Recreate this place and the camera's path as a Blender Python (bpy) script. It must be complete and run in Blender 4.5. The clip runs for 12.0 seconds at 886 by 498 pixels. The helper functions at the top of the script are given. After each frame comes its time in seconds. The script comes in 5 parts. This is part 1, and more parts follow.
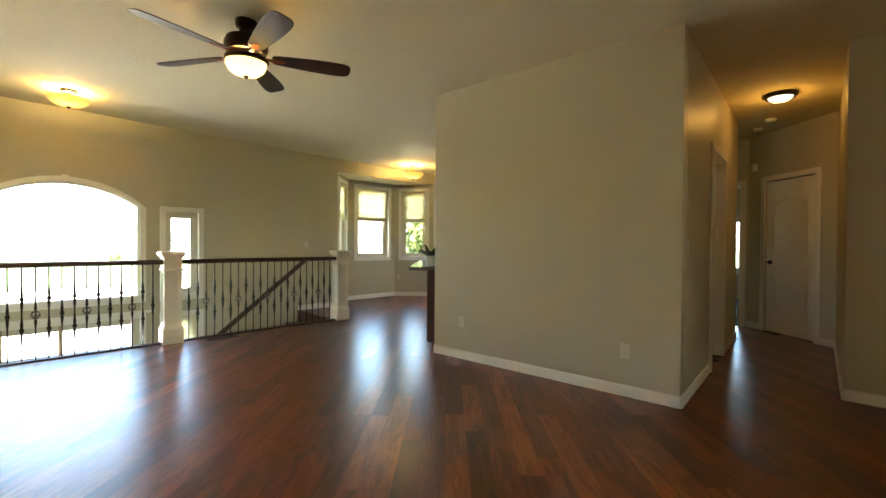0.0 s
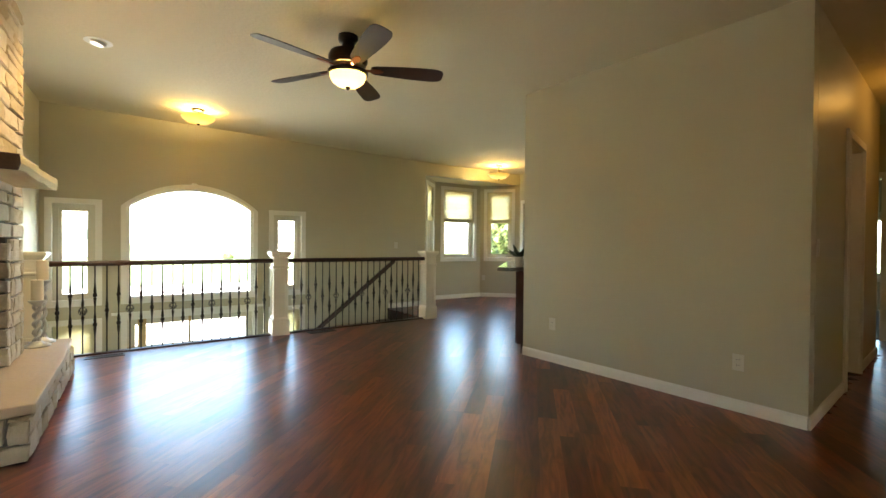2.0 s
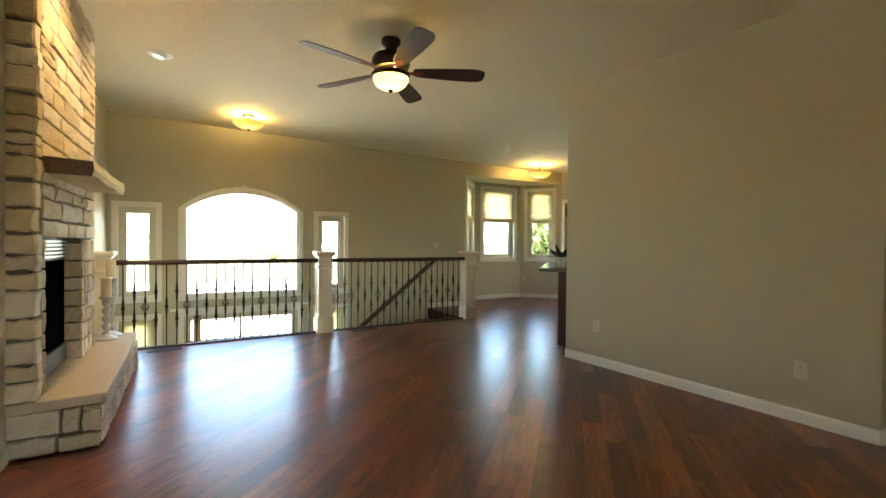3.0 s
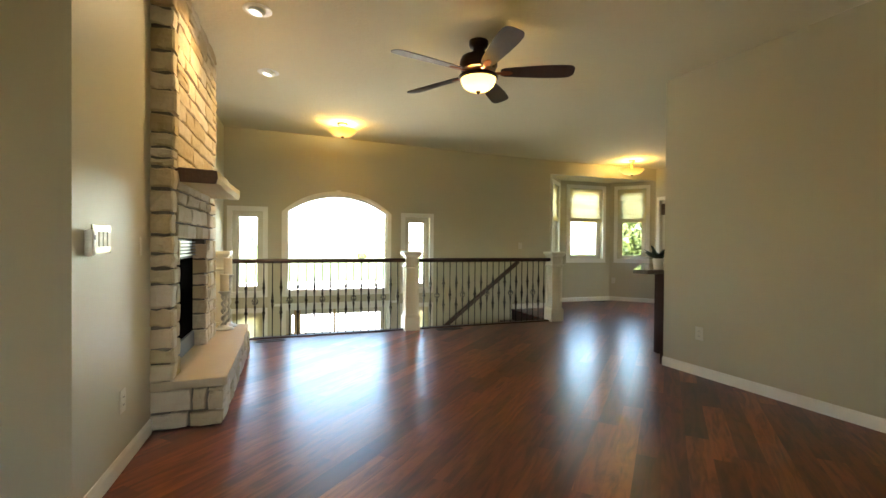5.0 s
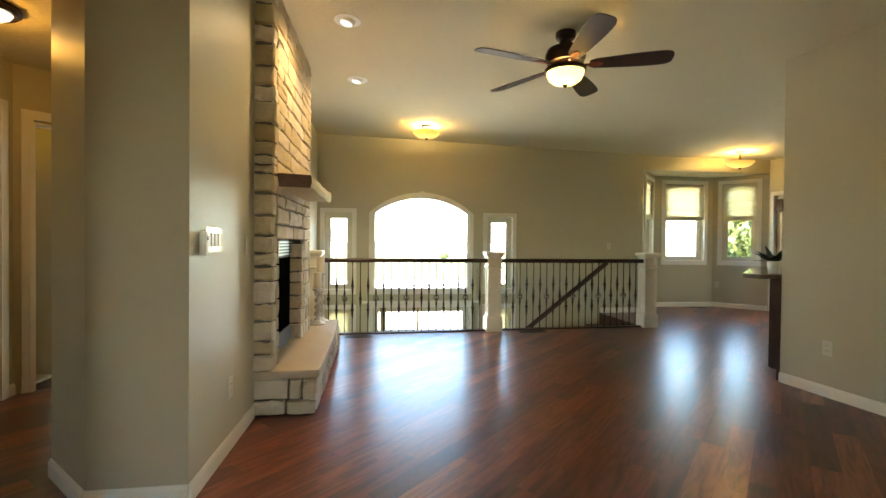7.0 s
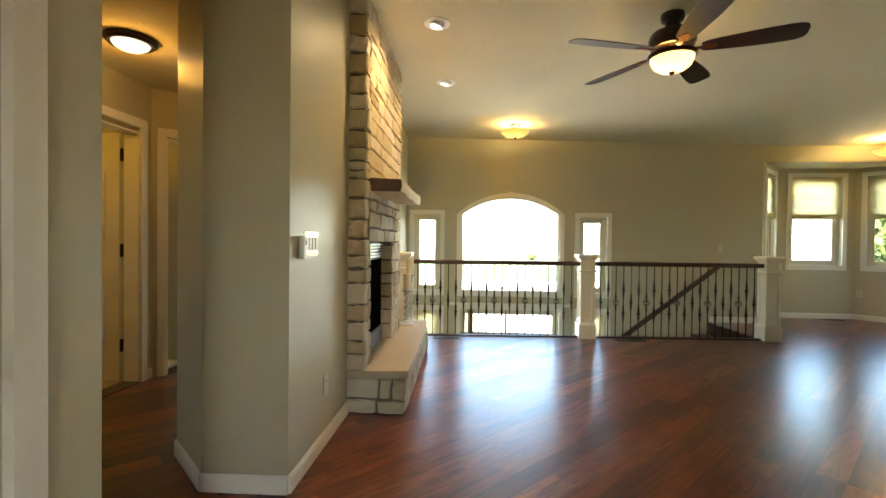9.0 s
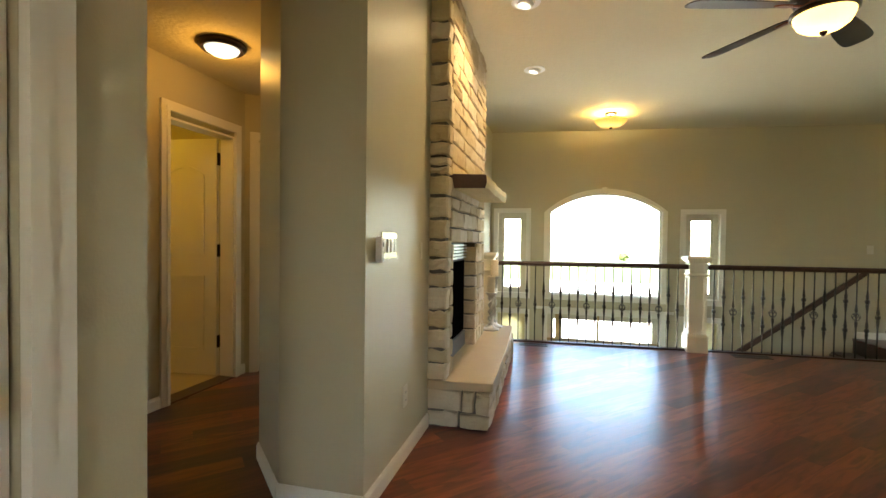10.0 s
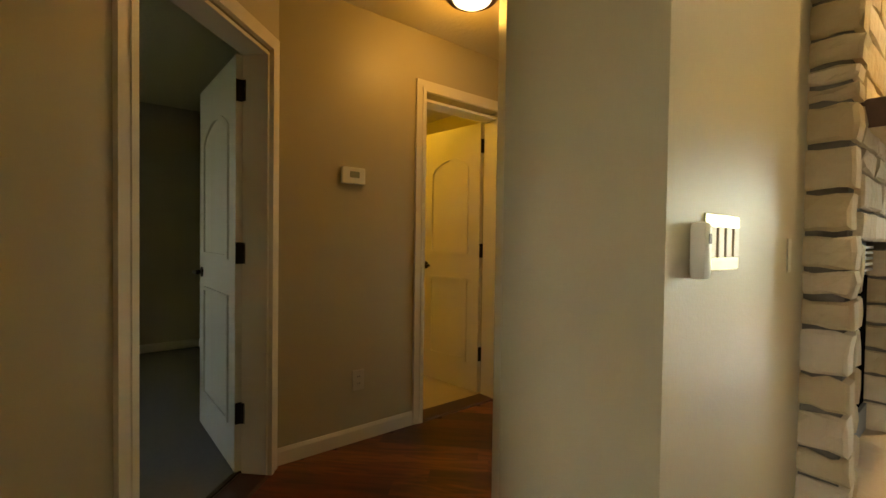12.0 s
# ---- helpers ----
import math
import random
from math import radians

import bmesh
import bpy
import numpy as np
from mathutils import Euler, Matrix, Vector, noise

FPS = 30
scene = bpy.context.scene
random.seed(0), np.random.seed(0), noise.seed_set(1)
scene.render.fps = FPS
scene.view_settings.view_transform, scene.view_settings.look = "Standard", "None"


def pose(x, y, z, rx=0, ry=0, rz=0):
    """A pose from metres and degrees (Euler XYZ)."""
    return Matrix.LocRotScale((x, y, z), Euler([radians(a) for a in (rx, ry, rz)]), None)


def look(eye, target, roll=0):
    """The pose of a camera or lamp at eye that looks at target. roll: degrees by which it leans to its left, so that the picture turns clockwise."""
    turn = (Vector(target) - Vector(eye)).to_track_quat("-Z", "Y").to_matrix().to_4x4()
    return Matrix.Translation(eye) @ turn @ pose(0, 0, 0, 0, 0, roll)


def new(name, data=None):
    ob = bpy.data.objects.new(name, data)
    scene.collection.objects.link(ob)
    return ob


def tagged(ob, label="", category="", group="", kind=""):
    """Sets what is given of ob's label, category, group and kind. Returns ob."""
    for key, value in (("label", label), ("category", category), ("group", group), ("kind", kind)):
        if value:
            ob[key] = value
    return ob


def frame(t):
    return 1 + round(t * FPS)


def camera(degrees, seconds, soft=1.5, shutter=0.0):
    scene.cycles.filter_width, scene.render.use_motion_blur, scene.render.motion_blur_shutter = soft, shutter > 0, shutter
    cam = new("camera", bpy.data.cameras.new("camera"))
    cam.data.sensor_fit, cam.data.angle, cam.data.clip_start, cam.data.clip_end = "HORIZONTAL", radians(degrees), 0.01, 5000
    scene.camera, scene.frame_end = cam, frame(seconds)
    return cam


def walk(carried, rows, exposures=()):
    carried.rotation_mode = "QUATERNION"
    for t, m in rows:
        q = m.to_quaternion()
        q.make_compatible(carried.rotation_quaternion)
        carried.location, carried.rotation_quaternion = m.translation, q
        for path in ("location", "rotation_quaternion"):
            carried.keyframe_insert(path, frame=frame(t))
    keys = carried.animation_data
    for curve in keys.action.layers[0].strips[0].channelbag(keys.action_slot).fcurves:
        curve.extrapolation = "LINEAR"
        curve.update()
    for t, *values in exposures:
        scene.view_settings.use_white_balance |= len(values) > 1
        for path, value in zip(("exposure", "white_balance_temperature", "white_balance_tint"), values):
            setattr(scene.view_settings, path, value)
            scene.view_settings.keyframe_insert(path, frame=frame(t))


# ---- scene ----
cam = camera(90.1, 12.0)
PATH = [
    (0, (0.055, 0.206, 1.153), (1.449, 1.641, 1.131), 0.4),
    (0.5, (0.041, 0.208, 1.151), (1.366, 1.707, 1.13), 0.4),
    (1, (0.03, 0.218, 1.147), (1.282, 1.777, 1.126), 0.4),
    (1.5, (0.0, 0.226, 1.151), (1.183, 1.839, 1.131), 0.4),
    (2, (-0.012, 0.235, 1.148), (1.094, 1.901, 1.128), 0.5),
    (2.5, (-0.027, 0.243, 1.151), (1.002, 1.958, 1.131), 0.5),
    (3, (-0.036, 0.241, 1.151), (0.921, 1.997, 1.129), 0.5),
    (5, (-0.083, 0.253, 1.147), (0.539, 2.154, 1.125), 0.5),
    (5.5, (-0.09, 0.257, 1.148), (0.439, 2.185, 1.125), 0.6),
    (6, (-0.088, 0.266, 1.151), (0.348, 2.217, 1.126), 0.6),
    (6.5, (-0.084, 0.276, 1.151), (0.264, 2.245, 1.125), 0.6),
    (7, (-0.084, 0.294, 1.151), (0.18, 2.277, 1.125), 0.6),
    (9, (-0.093, 0.367, 1.172), (-0.22, 2.362, 1.142), 0.7),
    (9.5, (-0.112, 0.439, 1.177), (-0.389, 2.419, 1.145), 0.7),
    (10, (-0.143, 0.615, 1.183), (-0.639, 2.552, 1.145), 0.7),
    (10.5, (-0.174, 0.848, 1.193), (-0.925, 2.701, 1.151), 0.6),
    (11, (-0.277, 1.083, 1.196), (-1.304, 2.799, 1.152), 0.7),
    (11.5, (-0.408, 1.291, 1.185), (-1.696, 2.821, 1.141), 0.8),
    (12, (-0.54, 1.502, 1.154), (-2.098, 2.755, 1.111), 0.8),
]
walk(cam, [(t, look(eye, target, roll)) for t, eye, target, roll in PATH], exposures=[(0, 4.45, 6850, 6), (2.5, 4.27, 6900, 6), (5, 4.22, 6950, 6), (9.5, 4.22, 6950, 6), (10.5, 4.25, 7000, 6), (11.5, 4.25, 7550, 7), (12, 4.25, 8100, 7)])

# ---- world, sun, lamps ----
world = bpy.data.worlds.new("sky")
scene.world = world
world.use_nodes = True
wn = world.node_tree
sky = wn.nodes.new("ShaderNodeTexSky")
sky.sky_type, sky.sun_disc = "NISHITA", False
sky.sun_elevation, sky.sun_rotation = radians(52), radians(200)
wn.links.new(sky.outputs[0], wn.nodes["Background"].inputs[0])
wn.nodes["Background"].inputs[1].default_value = 0.15
sun = new("sun", bpy.data.lights.new("sun", "SUN"))
sun.data.energy, sun.data.angle, sun.data.color = 5.0, radians(0.5), (1, 0.95, 0.88)
sun.matrix_world = look((0, 0, 20), (0.34 * 12.3, 0.94 * 12.3, 4.2))
CEIL = 2.80
WALLTOP = 2.90
HALL = 2.44


def ceil_z(x):
    """The underside of the main ceiling, which falls slightly towards the east."""
    return 2.838 - 0.025 * (min(x, 4.6) + 1.25)


def bulb(name, loc, power, color, radius=0.05):
    li = new(name, bpy.data.lights.new(name, "POINT"))
    li.data.energy, li.data.color, li.data.shadow_soft_size = power, color, radius
    li.location = loc
    return li


WARM = (1.0, 0.68, 0.26)

# ---- materials ----
def material(name, color, rough=0.5, metal=0.0, vary=0.06, scale=6.0, bump=0.05, bump_scale=60.0, coat=0.0, color2=None, stretch=(1, 1, 1), spec=None):
    m = bpy.data.materials.new(name)
    m.use_nodes = True
    nt = m.node_tree
    p = nt.nodes["Principled BSDF"]
    tc = nt.nodes.new("ShaderNodeTexCoord")
    mp = nt.nodes.new("ShaderNodeMapping")
    mp.inputs["Scale"].default_value = stretch
    nt.links.new(tc.outputs["Object"], mp.inputs[0])
    n1 = nt.nodes.new("ShaderNodeTexNoise")
    n1.inputs["Scale"].default_value, n1.inputs["Detail"].default_value = scale, 6
    nt.links.new(mp.outputs[0], n1.inputs[0])
    mix = nt.nodes.new("ShaderNodeMix")
    mix.data_type = "RGBA"
    c2 = color2 or tuple(max(0, c * (1 - 2 * vary)) for c in color)
    mix.inputs["A"].default_value, mix.inputs["B"].default_value = (*color, 1), (*c2, 1)
    nt.links.new(n1.outputs[0], mix.inputs["Factor"])
    nt.links.new(mix.outputs["Result"], p.inputs["Base Color"])
    p.inputs["Roughness"].default_value, p.inputs["Metallic"].default_value = rough, metal
    p.inputs["Coat Weight"].default_value = coat
    if spec is not None:
        p.inputs["Specular IOR Level"].default_value = spec
    if bump:
        n2 = nt.nodes.new("ShaderNodeTexNoise")
        n2.inputs["Scale"].default_value, n2.inputs["Detail"].default_value = bump_scale, 4
        nt.links.new(mp.outputs[0], n2.inputs[0])
        b = nt.nodes.new("ShaderNodeBump")
        b.inputs["Strength"].default_value, b.inputs["Distance"].default_value = bump, 0.01
        nt.links.new(n2.outputs[0], b.inputs["Height"])
        nt.links.new(b.outputs[0], p.inputs["Normal"])
    return m


def glow(name, color, strength, color2=None):
    m = material(name, color, 0.35, bump=0)
    p = m.node_tree.nodes["Principled BSDF"]
    p.inputs["Emission Color"].default_value = (*color, 1)
    p.inputs["Emission Strength"].default_value = strength
    if color2:
        nt = m.node_tree
        nz = nt.nodes.new("ShaderNodeTexNoise")
        nz.inputs["Scale"].default_value, nz.inputs["Detail"].default_value = 9, 5
        ramp = nt.nodes.new("ShaderNodeValToRGB")
        ramp.color_ramp.elements[0].position, ramp.color_ramp.elements[1].position = 0.38, 0.62
        ramp.color_ramp.elements[0].color, ramp.color_ramp.elements[1].color = (*color2, 1), (*color, 1)
        nt.links.new(nz.outputs[0], ramp.inputs[0])
        nt.links.new(ramp.outputs[0], p.inputs["Emission Color"])
    return m


def plank_material():
    m = bpy.data.materials.new("cherry planks")
    m.use_nodes = True
    nt = m.node_tree
    p = nt.nodes["Principled BSDF"]
    tc, oi, geo = nt.nodes.new("ShaderNodeTexCoord"), nt.nodes.new("ShaderNodeObjectInfo"), nt.nodes.new("ShaderNodeNewGeometry")
    rnd = nt.nodes.new("ShaderNodeMath")
    rnd.operation = "ADD"
    nt.links.new(oi.outputs["Random"], rnd.inputs[0])
    nt.links.new(geo.outputs["Random Per Island"], rnd.inputs[1])
    fr = nt.nodes.new("ShaderNodeMath")
    fr.operation = "FRACT"
    nt.links.new(rnd.outputs[0], fr.inputs[0])
    rot = nt.nodes.new("ShaderNodeVectorRotate")
    rot.rotation_type = "Z_AXIS"
    rot.inputs["Angle"].default_value = radians(-45)
    nt.links.new(geo.outputs["Position"], rot.inputs["Vector"])
    mp = nt.nodes.new("ShaderNodeMapping")
    mp.inputs["Scale"].default_value = (1.3, 9, 1)
    nt.links.new(rot.outputs[0], mp.inputs[0])
    off = nt.nodes.new("ShaderNodeCombineXYZ")
    mul = nt.nodes.new("ShaderNodeMath")
    mul.operation = "MULTIPLY"
    mul.inputs[1].default_value = 37
    nt.links.new(fr.outputs[0], mul.inputs[0])
    nt.links.new(mul.outputs[0], off.inputs[0])
    nt.links.new(off.outputs[0], mp.inputs["Location"])
    n1 = nt.nodes.new("ShaderNodeTexNoise")
    n1.inputs["Scale"].default_value, n1.inputs["Detail"].default_value, n1.inputs["Distortion"].default_value = 2.1, 8, 1.4
    nt.links.new(mp.outputs[0], n1.inputs[0])
    ramp = nt.nodes.new("ShaderNodeValToRGB")
    e = ramp.color_ramp.elements
    e[0].position, e[0].color = 0.0, (0.062, 0.015, 0.009, 1)
    e[1].position, e[1].color = 1.0, (0.29, 0.088, 0.032, 1)
    for pos, col in ((0.15, (0.105, 0.024, 0.012, 1)), (0.5, (0.160, 0.038, 0.016, 1)), (0.84, (0.225, 0.062, 0.023, 1))):
        k = e.new(pos)
        k.color = col
    nt.links.new(fr.outputs[0], ramp.inputs[0])
    mix = nt.nodes.new("ShaderNodeMix")
    mix.data_type, mix.blend_type = "RGBA", "MULTIPLY"
    mix.inputs["Factor"].default_value = 0.85
    r2 = nt.nodes.new("ShaderNodeValToRGB")
    r2.color_ramp.elements[0].position, r2.color_ramp.elements[0].color = 0.34, (0.36, 0.30, 0.29, 1)
    r2.color_ramp.elements[1].position, r2.color_ramp.elements[1].color = 0.60, (1.15, 1.1, 1.05, 1)
    nt.links.new(n1.outputs[0], r2.inputs[0])
    nt.links.new(ramp.outputs[0], mix.inputs["A"])
    nt.links.new(r2.outputs[0], mix.inputs["B"])
    nt.links.new(mix.outputs["Result"], p.inputs["Base Color"])
    p.inputs["Roughness"].default_value = 0.29
    p.inputs["Specular IOR Level"].default_value = 0.55
    p.inputs["Coat Weight"].default_value, p.inputs["Coat Roughness"].default_value = 0.15, 0.26
    b = nt.nodes.new("ShaderNodeBump")
    b.inputs["Strength"].default_value, b.inputs["Distance"].default_value = 0.05, 0.004
    nt.links.new(n1.outputs[0], b.inputs["Height"])
    nt.links.new(b.outputs[0], p.inputs["Normal"])
    return m


def glass_material(name="window glass"):
    m = bpy.data.materials.new(name)
    m.use_nodes = True
    nt = m.node_tree
    p = nt.nodes["Principled BSDF"]
    p.inputs["Base Color"].default_value = (0.97, 1, 0.99, 1)
    p.inputs["Transmission Weight"].default_value, p.inputs["Roughness"].default_value, p.inputs["IOR"].default_value = 1, 0, 1.02
    return m


PAINT = material("greige wall paint", (0.487, 0.437, 0.302), 0.42, vary=0.02, scale=2, bump=0.10, bump_scale=140)
CEILING = material("ceiling paint", (0.67, 0.60, 0.405), 0.9, vary=0.02, scale=2, bump=0.5, bump_scale=32)
WHITE = material("white trim paint", (0.78, 0.745, 0.66), 0.35, vary=0.02, bump=0.02)
CREAM = material("cream newel paint", (0.77, 0.70, 0.55), 0.35, vary=0.03, bump=0.02)
VINYL = material("almond window frame", (0.62, 0.57, 0.44), 0.4, vary=0.02, bump=0)
PLANK = plank_material()
SUBFLOOR = material("dark subfloor", (0.03, 0.012, 0.008), 0.7)
DARKWOOD = material("dark stained wood", (0.068, 0.026, 0.016), 0.3, vary=0.3, scale=4, stretch=(2, 20, 20), bump=0.05)
CABWOOD = material("cherry cabinet wood", (0.06, 0.018, 0.012), 0.35, vary=0.25, scale=4, stretch=(20, 20, 2), bump=0.03)
IRON = material("bronze iron", (0.035, 0.028, 0.024), 0.35, metal=0.7, vary=0.2, bump=0.05)
BRONZE = material("oil rubbed bronze", (0.030, 0.018, 0.013), 0.35, metal=0.6, vary=0.2, bump=0)
COPPER = material("copper arm", (0.32, 0.11, 0.06), 0.3, metal=0.8, bump=0)
BLADE = material("dark walnut fan blade", (0.060, 0.024, 0.014), 0.4, vary=0.3, scale=3, stretch=(2, 20, 20), bump=0.03)
STONE = material("tan limestone", (0.52, 0.42, 0.27), 0.85, scale=9, bump=0.7, bump_scale=24, color2=(0.38, 0.29, 0.17))
SLABSTONE = material("smooth limestone", (0.44, 0.345, 0.225), 0.6, scale=5, vary=0.08, bump=0.25, bump_scale=30)
MORTAR = material("grey mortar", (0.15, 0.13, 0.105), 0.95, scale=20, vary=0.12, bump=0.6, bump_scale=90)
MANTEL = material("rough hewn oak", (0.62, 0.50, 0.24), 0.7, scale=3, stretch=(12, 1.5, 12), bump=0.4, bump_scale=12, color2=(0.50, 0.37, 0.15))
BLACK = material("black metal", (0.012, 0.012, 0.013), 0.5, bump=0.02, spec=0.3)
CARPET = material("grey carpet", (0.20, 0.19, 0.17), 0.95, scale=50, vary=0.1, bump=0.8, bump_scale=300)
TILE = material("beige tile", (0.52, 0.45, 0.34), 0.4, vary=0.05, bump=0.02)
GRANITE = material("speckled granite", (0.30, 0.27, 0.23), 0.12, scale=70, vary=0.4, bump=0, color2=(0.05, 0.045, 0.04))
SHADEFAB = material("cream roman shade", (0.72, 0.66, 0.46), 0.9, vary=0.03, scale=30, bump=0.2, bump_scale=200)
ALMOND = material("almond plastic", (0.60, 0.56, 0.46), 0.35, bump=0, vary=0.01)
PLASTIC = material("white plastic", (0.8, 0.79, 0.74), 0.35, bump=0, vary=0.01)
LEAF = material("dark leaf", (0.02, 0.05, 0.02), 0.5, bump=0.05)
TREELEAF = material("tree leaf", (0.12, 0.15, 0.035), 0.7, vary=0.25, scale=3, bump=0)
BARK = material("bark", (0.12, 0.09, 0.06), 0.9, scale=12, bump=0.5)
GRASS = material("grass", (0.10, 0.13, 0.045), 0.95, scale=0.4, vary=0.2, bump=0.4, bump_scale=30)
ROOFMAT = material("grey roof", (0.16, 0.15, 0.14), 0.9, bump=0.2)
SIDING = material("pale siding", (0.55, 0.52, 0.47), 0.8, bump=0.05)
GLASS = glass_material()
BOWL = glow("frosted bowl", (0.95, 0.93, 0.66), 0.012, (0.80, 0.78, 0.48))
ALABASTER = glow("amber alabaster", (0.95, 0.80, 0.34), 0.014, (0.80, 0.46, 0.08))
DISC = glow("hall light diffuser", (1.0, 0.93, 0.72), 0.10)
CANLAMP = glow("recessed lamp", (0.95, 1.0, 0.95), 0.12)


def translucent(m, color, f=0.35):
    nt = m.node_tree
    p, out = nt.nodes["Principled BSDF"], nt.nodes["Material Output"]
    tr, mx = nt.nodes.new("ShaderNodeBsdfTranslucent"), nt.nodes.new("ShaderNodeMixShader")
    tr.inputs[0].default_value = (*color, 1)
    mx.inputs[0].default_value = f
    nt.links.new(p.outputs[0], mx.inputs[1]), nt.links.new(tr.outputs[0], mx.inputs[2]), nt.links.new(mx.outputs[0], out.inputs[0])


# ---- builders ----
def box(bm, x0, x1, y0, y1, z0, z1, m=None):
    vs = [bm.verts.new((x, y, z)) for z in (z0, z1) for x, y in ((x0, y0), (x1, y0), (x1, y1), (x0, y1))]
    for f in ((3, 2, 1, 0), (4, 5, 6, 7), (0, 1, 5, 4), (1, 2, 6, 5), (2, 3, 7, 6), (3, 0, 4, 7)):
        bm.faces.new([vs[i] for i in f])
    if m is not None:
        bmesh.ops.transform(bm, matrix=m, verts=vs)
    return vs


def prism(bm, pts, z0, z1, m=None):
    lo, hi = [bm.verts.new((x, y, z0)) for x, y in pts], [bm.verts.new((x, y, z1)) for x, y in pts]
    bm.faces.new(lo[::-1]), bm.faces.new(hi)
    n = len(pts)
    for i in range(n):
        j = (i + 1) % n
        bm.faces.new((lo[i], lo[j], hi[j], hi[i]))
    if m is not None:
        bmesh.ops.transform(bm, matrix=m, verts=lo + hi)
    return lo + hi


def lathe(bm, prof, n=20, m=None):
    """A turned solid about z from (radius, z) pairs."""
    rings = []
    for r, z in prof:
        if r < 1e-5:
            rings.append([bm.verts.new((0, 0, z))])
        else:
            rings.append([bm.verts.new((r * math.cos(2 * math.pi * k / n), r * math.sin(2 * math.pi * k / n), z)) for k in range(n)])
    for a, b in zip(rings, rings[1:]):
        for k in range(n):
            q = [a[k % len(a)], a[(k + 1) % len(a)], b[(k + 1) % len(b)], b[k % len(b)]]
            u = list(dict.fromkeys(q))
            if len(u) > 2:
                try:
                    bm.faces.new(u)
                except ValueError:
                    pass
    if m is not None:
        bmesh.ops.transform(bm, matrix=m, verts=[v for r in rings for v in r])


def mesh_of(name, bm, material, bevel=0.0, smooth=False):
    bmesh.ops.recalc_face_normals(bm, faces=bm.faces)
    if bevel:
        bmesh.ops.bevel(bm, geom=list(bm.edges), offset=bevel, segments=2, affect="EDGES", profile=0.6, clamp_overlap=True)
    me = bpy.data.meshes.new(name)
    bm.to_mesh(me)
    bm.free()
    me.materials.append(material)
    if smooth:
        me.polygons.foreach_set("use_smooth", [True] * len(me.polygons))
        me.set_sharp_from_angle(angle=radians(40))
    return me


def part(name, bm, material, parent, label="", bevel=0.0, smooth=False, at=None):
    ob = new(name, mesh_of(name, bm, material, bevel, smooth))
    ob.parent = parent
    if at is not None:
        ob.matrix_basis = at
    if label:
        tagged(ob, label=label)
    return ob


def thing(name, m, label, category, group=""):
    ob = new(name)
    ob.empty_display_size = 0.1
    ob.matrix_basis = m
    return tagged(ob, label, category, group)


def structure(name, bm, material, label="", bevel=0.0):
    return tagged(new(name, mesh_of(name, bm, material, bevel)), label, kind="structure")


def along(p0, p1):
    """The frame of a wall: x along it, y out of the room, origin at p0."""
    a = math.atan2(p1[1] - p0[1], p1[0] - p0[0])
    return Matrix.Translation((p0[0], p0[1], 0)) @ Matrix.Rotation(a, 4, "Z"), math.hypot(p1[0] - p0[0], p1[1] - p0[1])


def arch_z(u, u0, u1, spring, rise):
    h = (u1 - u0) / 2
    r = (h * h + rise * rise) / (2 * rise)
    x = u - (u0 + u1) / 2
    return spring + rise - r + math.sqrt(max(0, r * r - x * x))


def wall(name, p0, p1, z0, z1, openings=(), th=0.14, mat=None, label="greige painted plaster wall"):
    """Openings: (u0, u1, za, zb, rise)."""
    m, L = along(p0, p1)
    bm = bmesh.new()
    us = sorted({0.0, L, *[o[0] for o in openings], *[o[1] for o in openings]})
    for a, b in zip(us, us[1:]):
        mid = (a + b) / 2
        col = sorted([o for o in openings if o[0] < mid < o[1]], key=lambda o: o[2])
        z = z0
        for o in col:
            if o[2] > z + 1e-4:
                box(bm, a, b, 0, th, z, o[2], m)
            z = o[3]
            if o[4]:
                top = o[3] + o[4] + 0.02
                n = 24
                for k in range(n):
                    ua, ub = a + (b - a) * k / n, a + (b - a) * (k + 1) / n
                    za, zb = arch_z(ua, o[0], o[1], o[3], o[4]), arch_z(ub, o[0], o[1], o[3], o[4])
                    vs = [bm.verts.new((x, y, zz)) for y in (0, th) for x, zz in ((ua, za), (ub, zb), (ub, top), (ua, top))]
                    bm.faces.new(vs[0:4]), bm.faces.new(vs[7:3:-1])
                    bm.faces.new((vs[0], vs[4], vs[5], vs[1])), bm.faces.new((vs[2], vs[6], vs[7], vs[3]))
                    bmesh.ops.transform(bm, matrix=m, verts=vs)
                z = top
        if z < z1 - 1e-4:
            box(bm, a, b, 0, th, z, z1, m)
    return structure(name, bm, mat or PAINT, label)


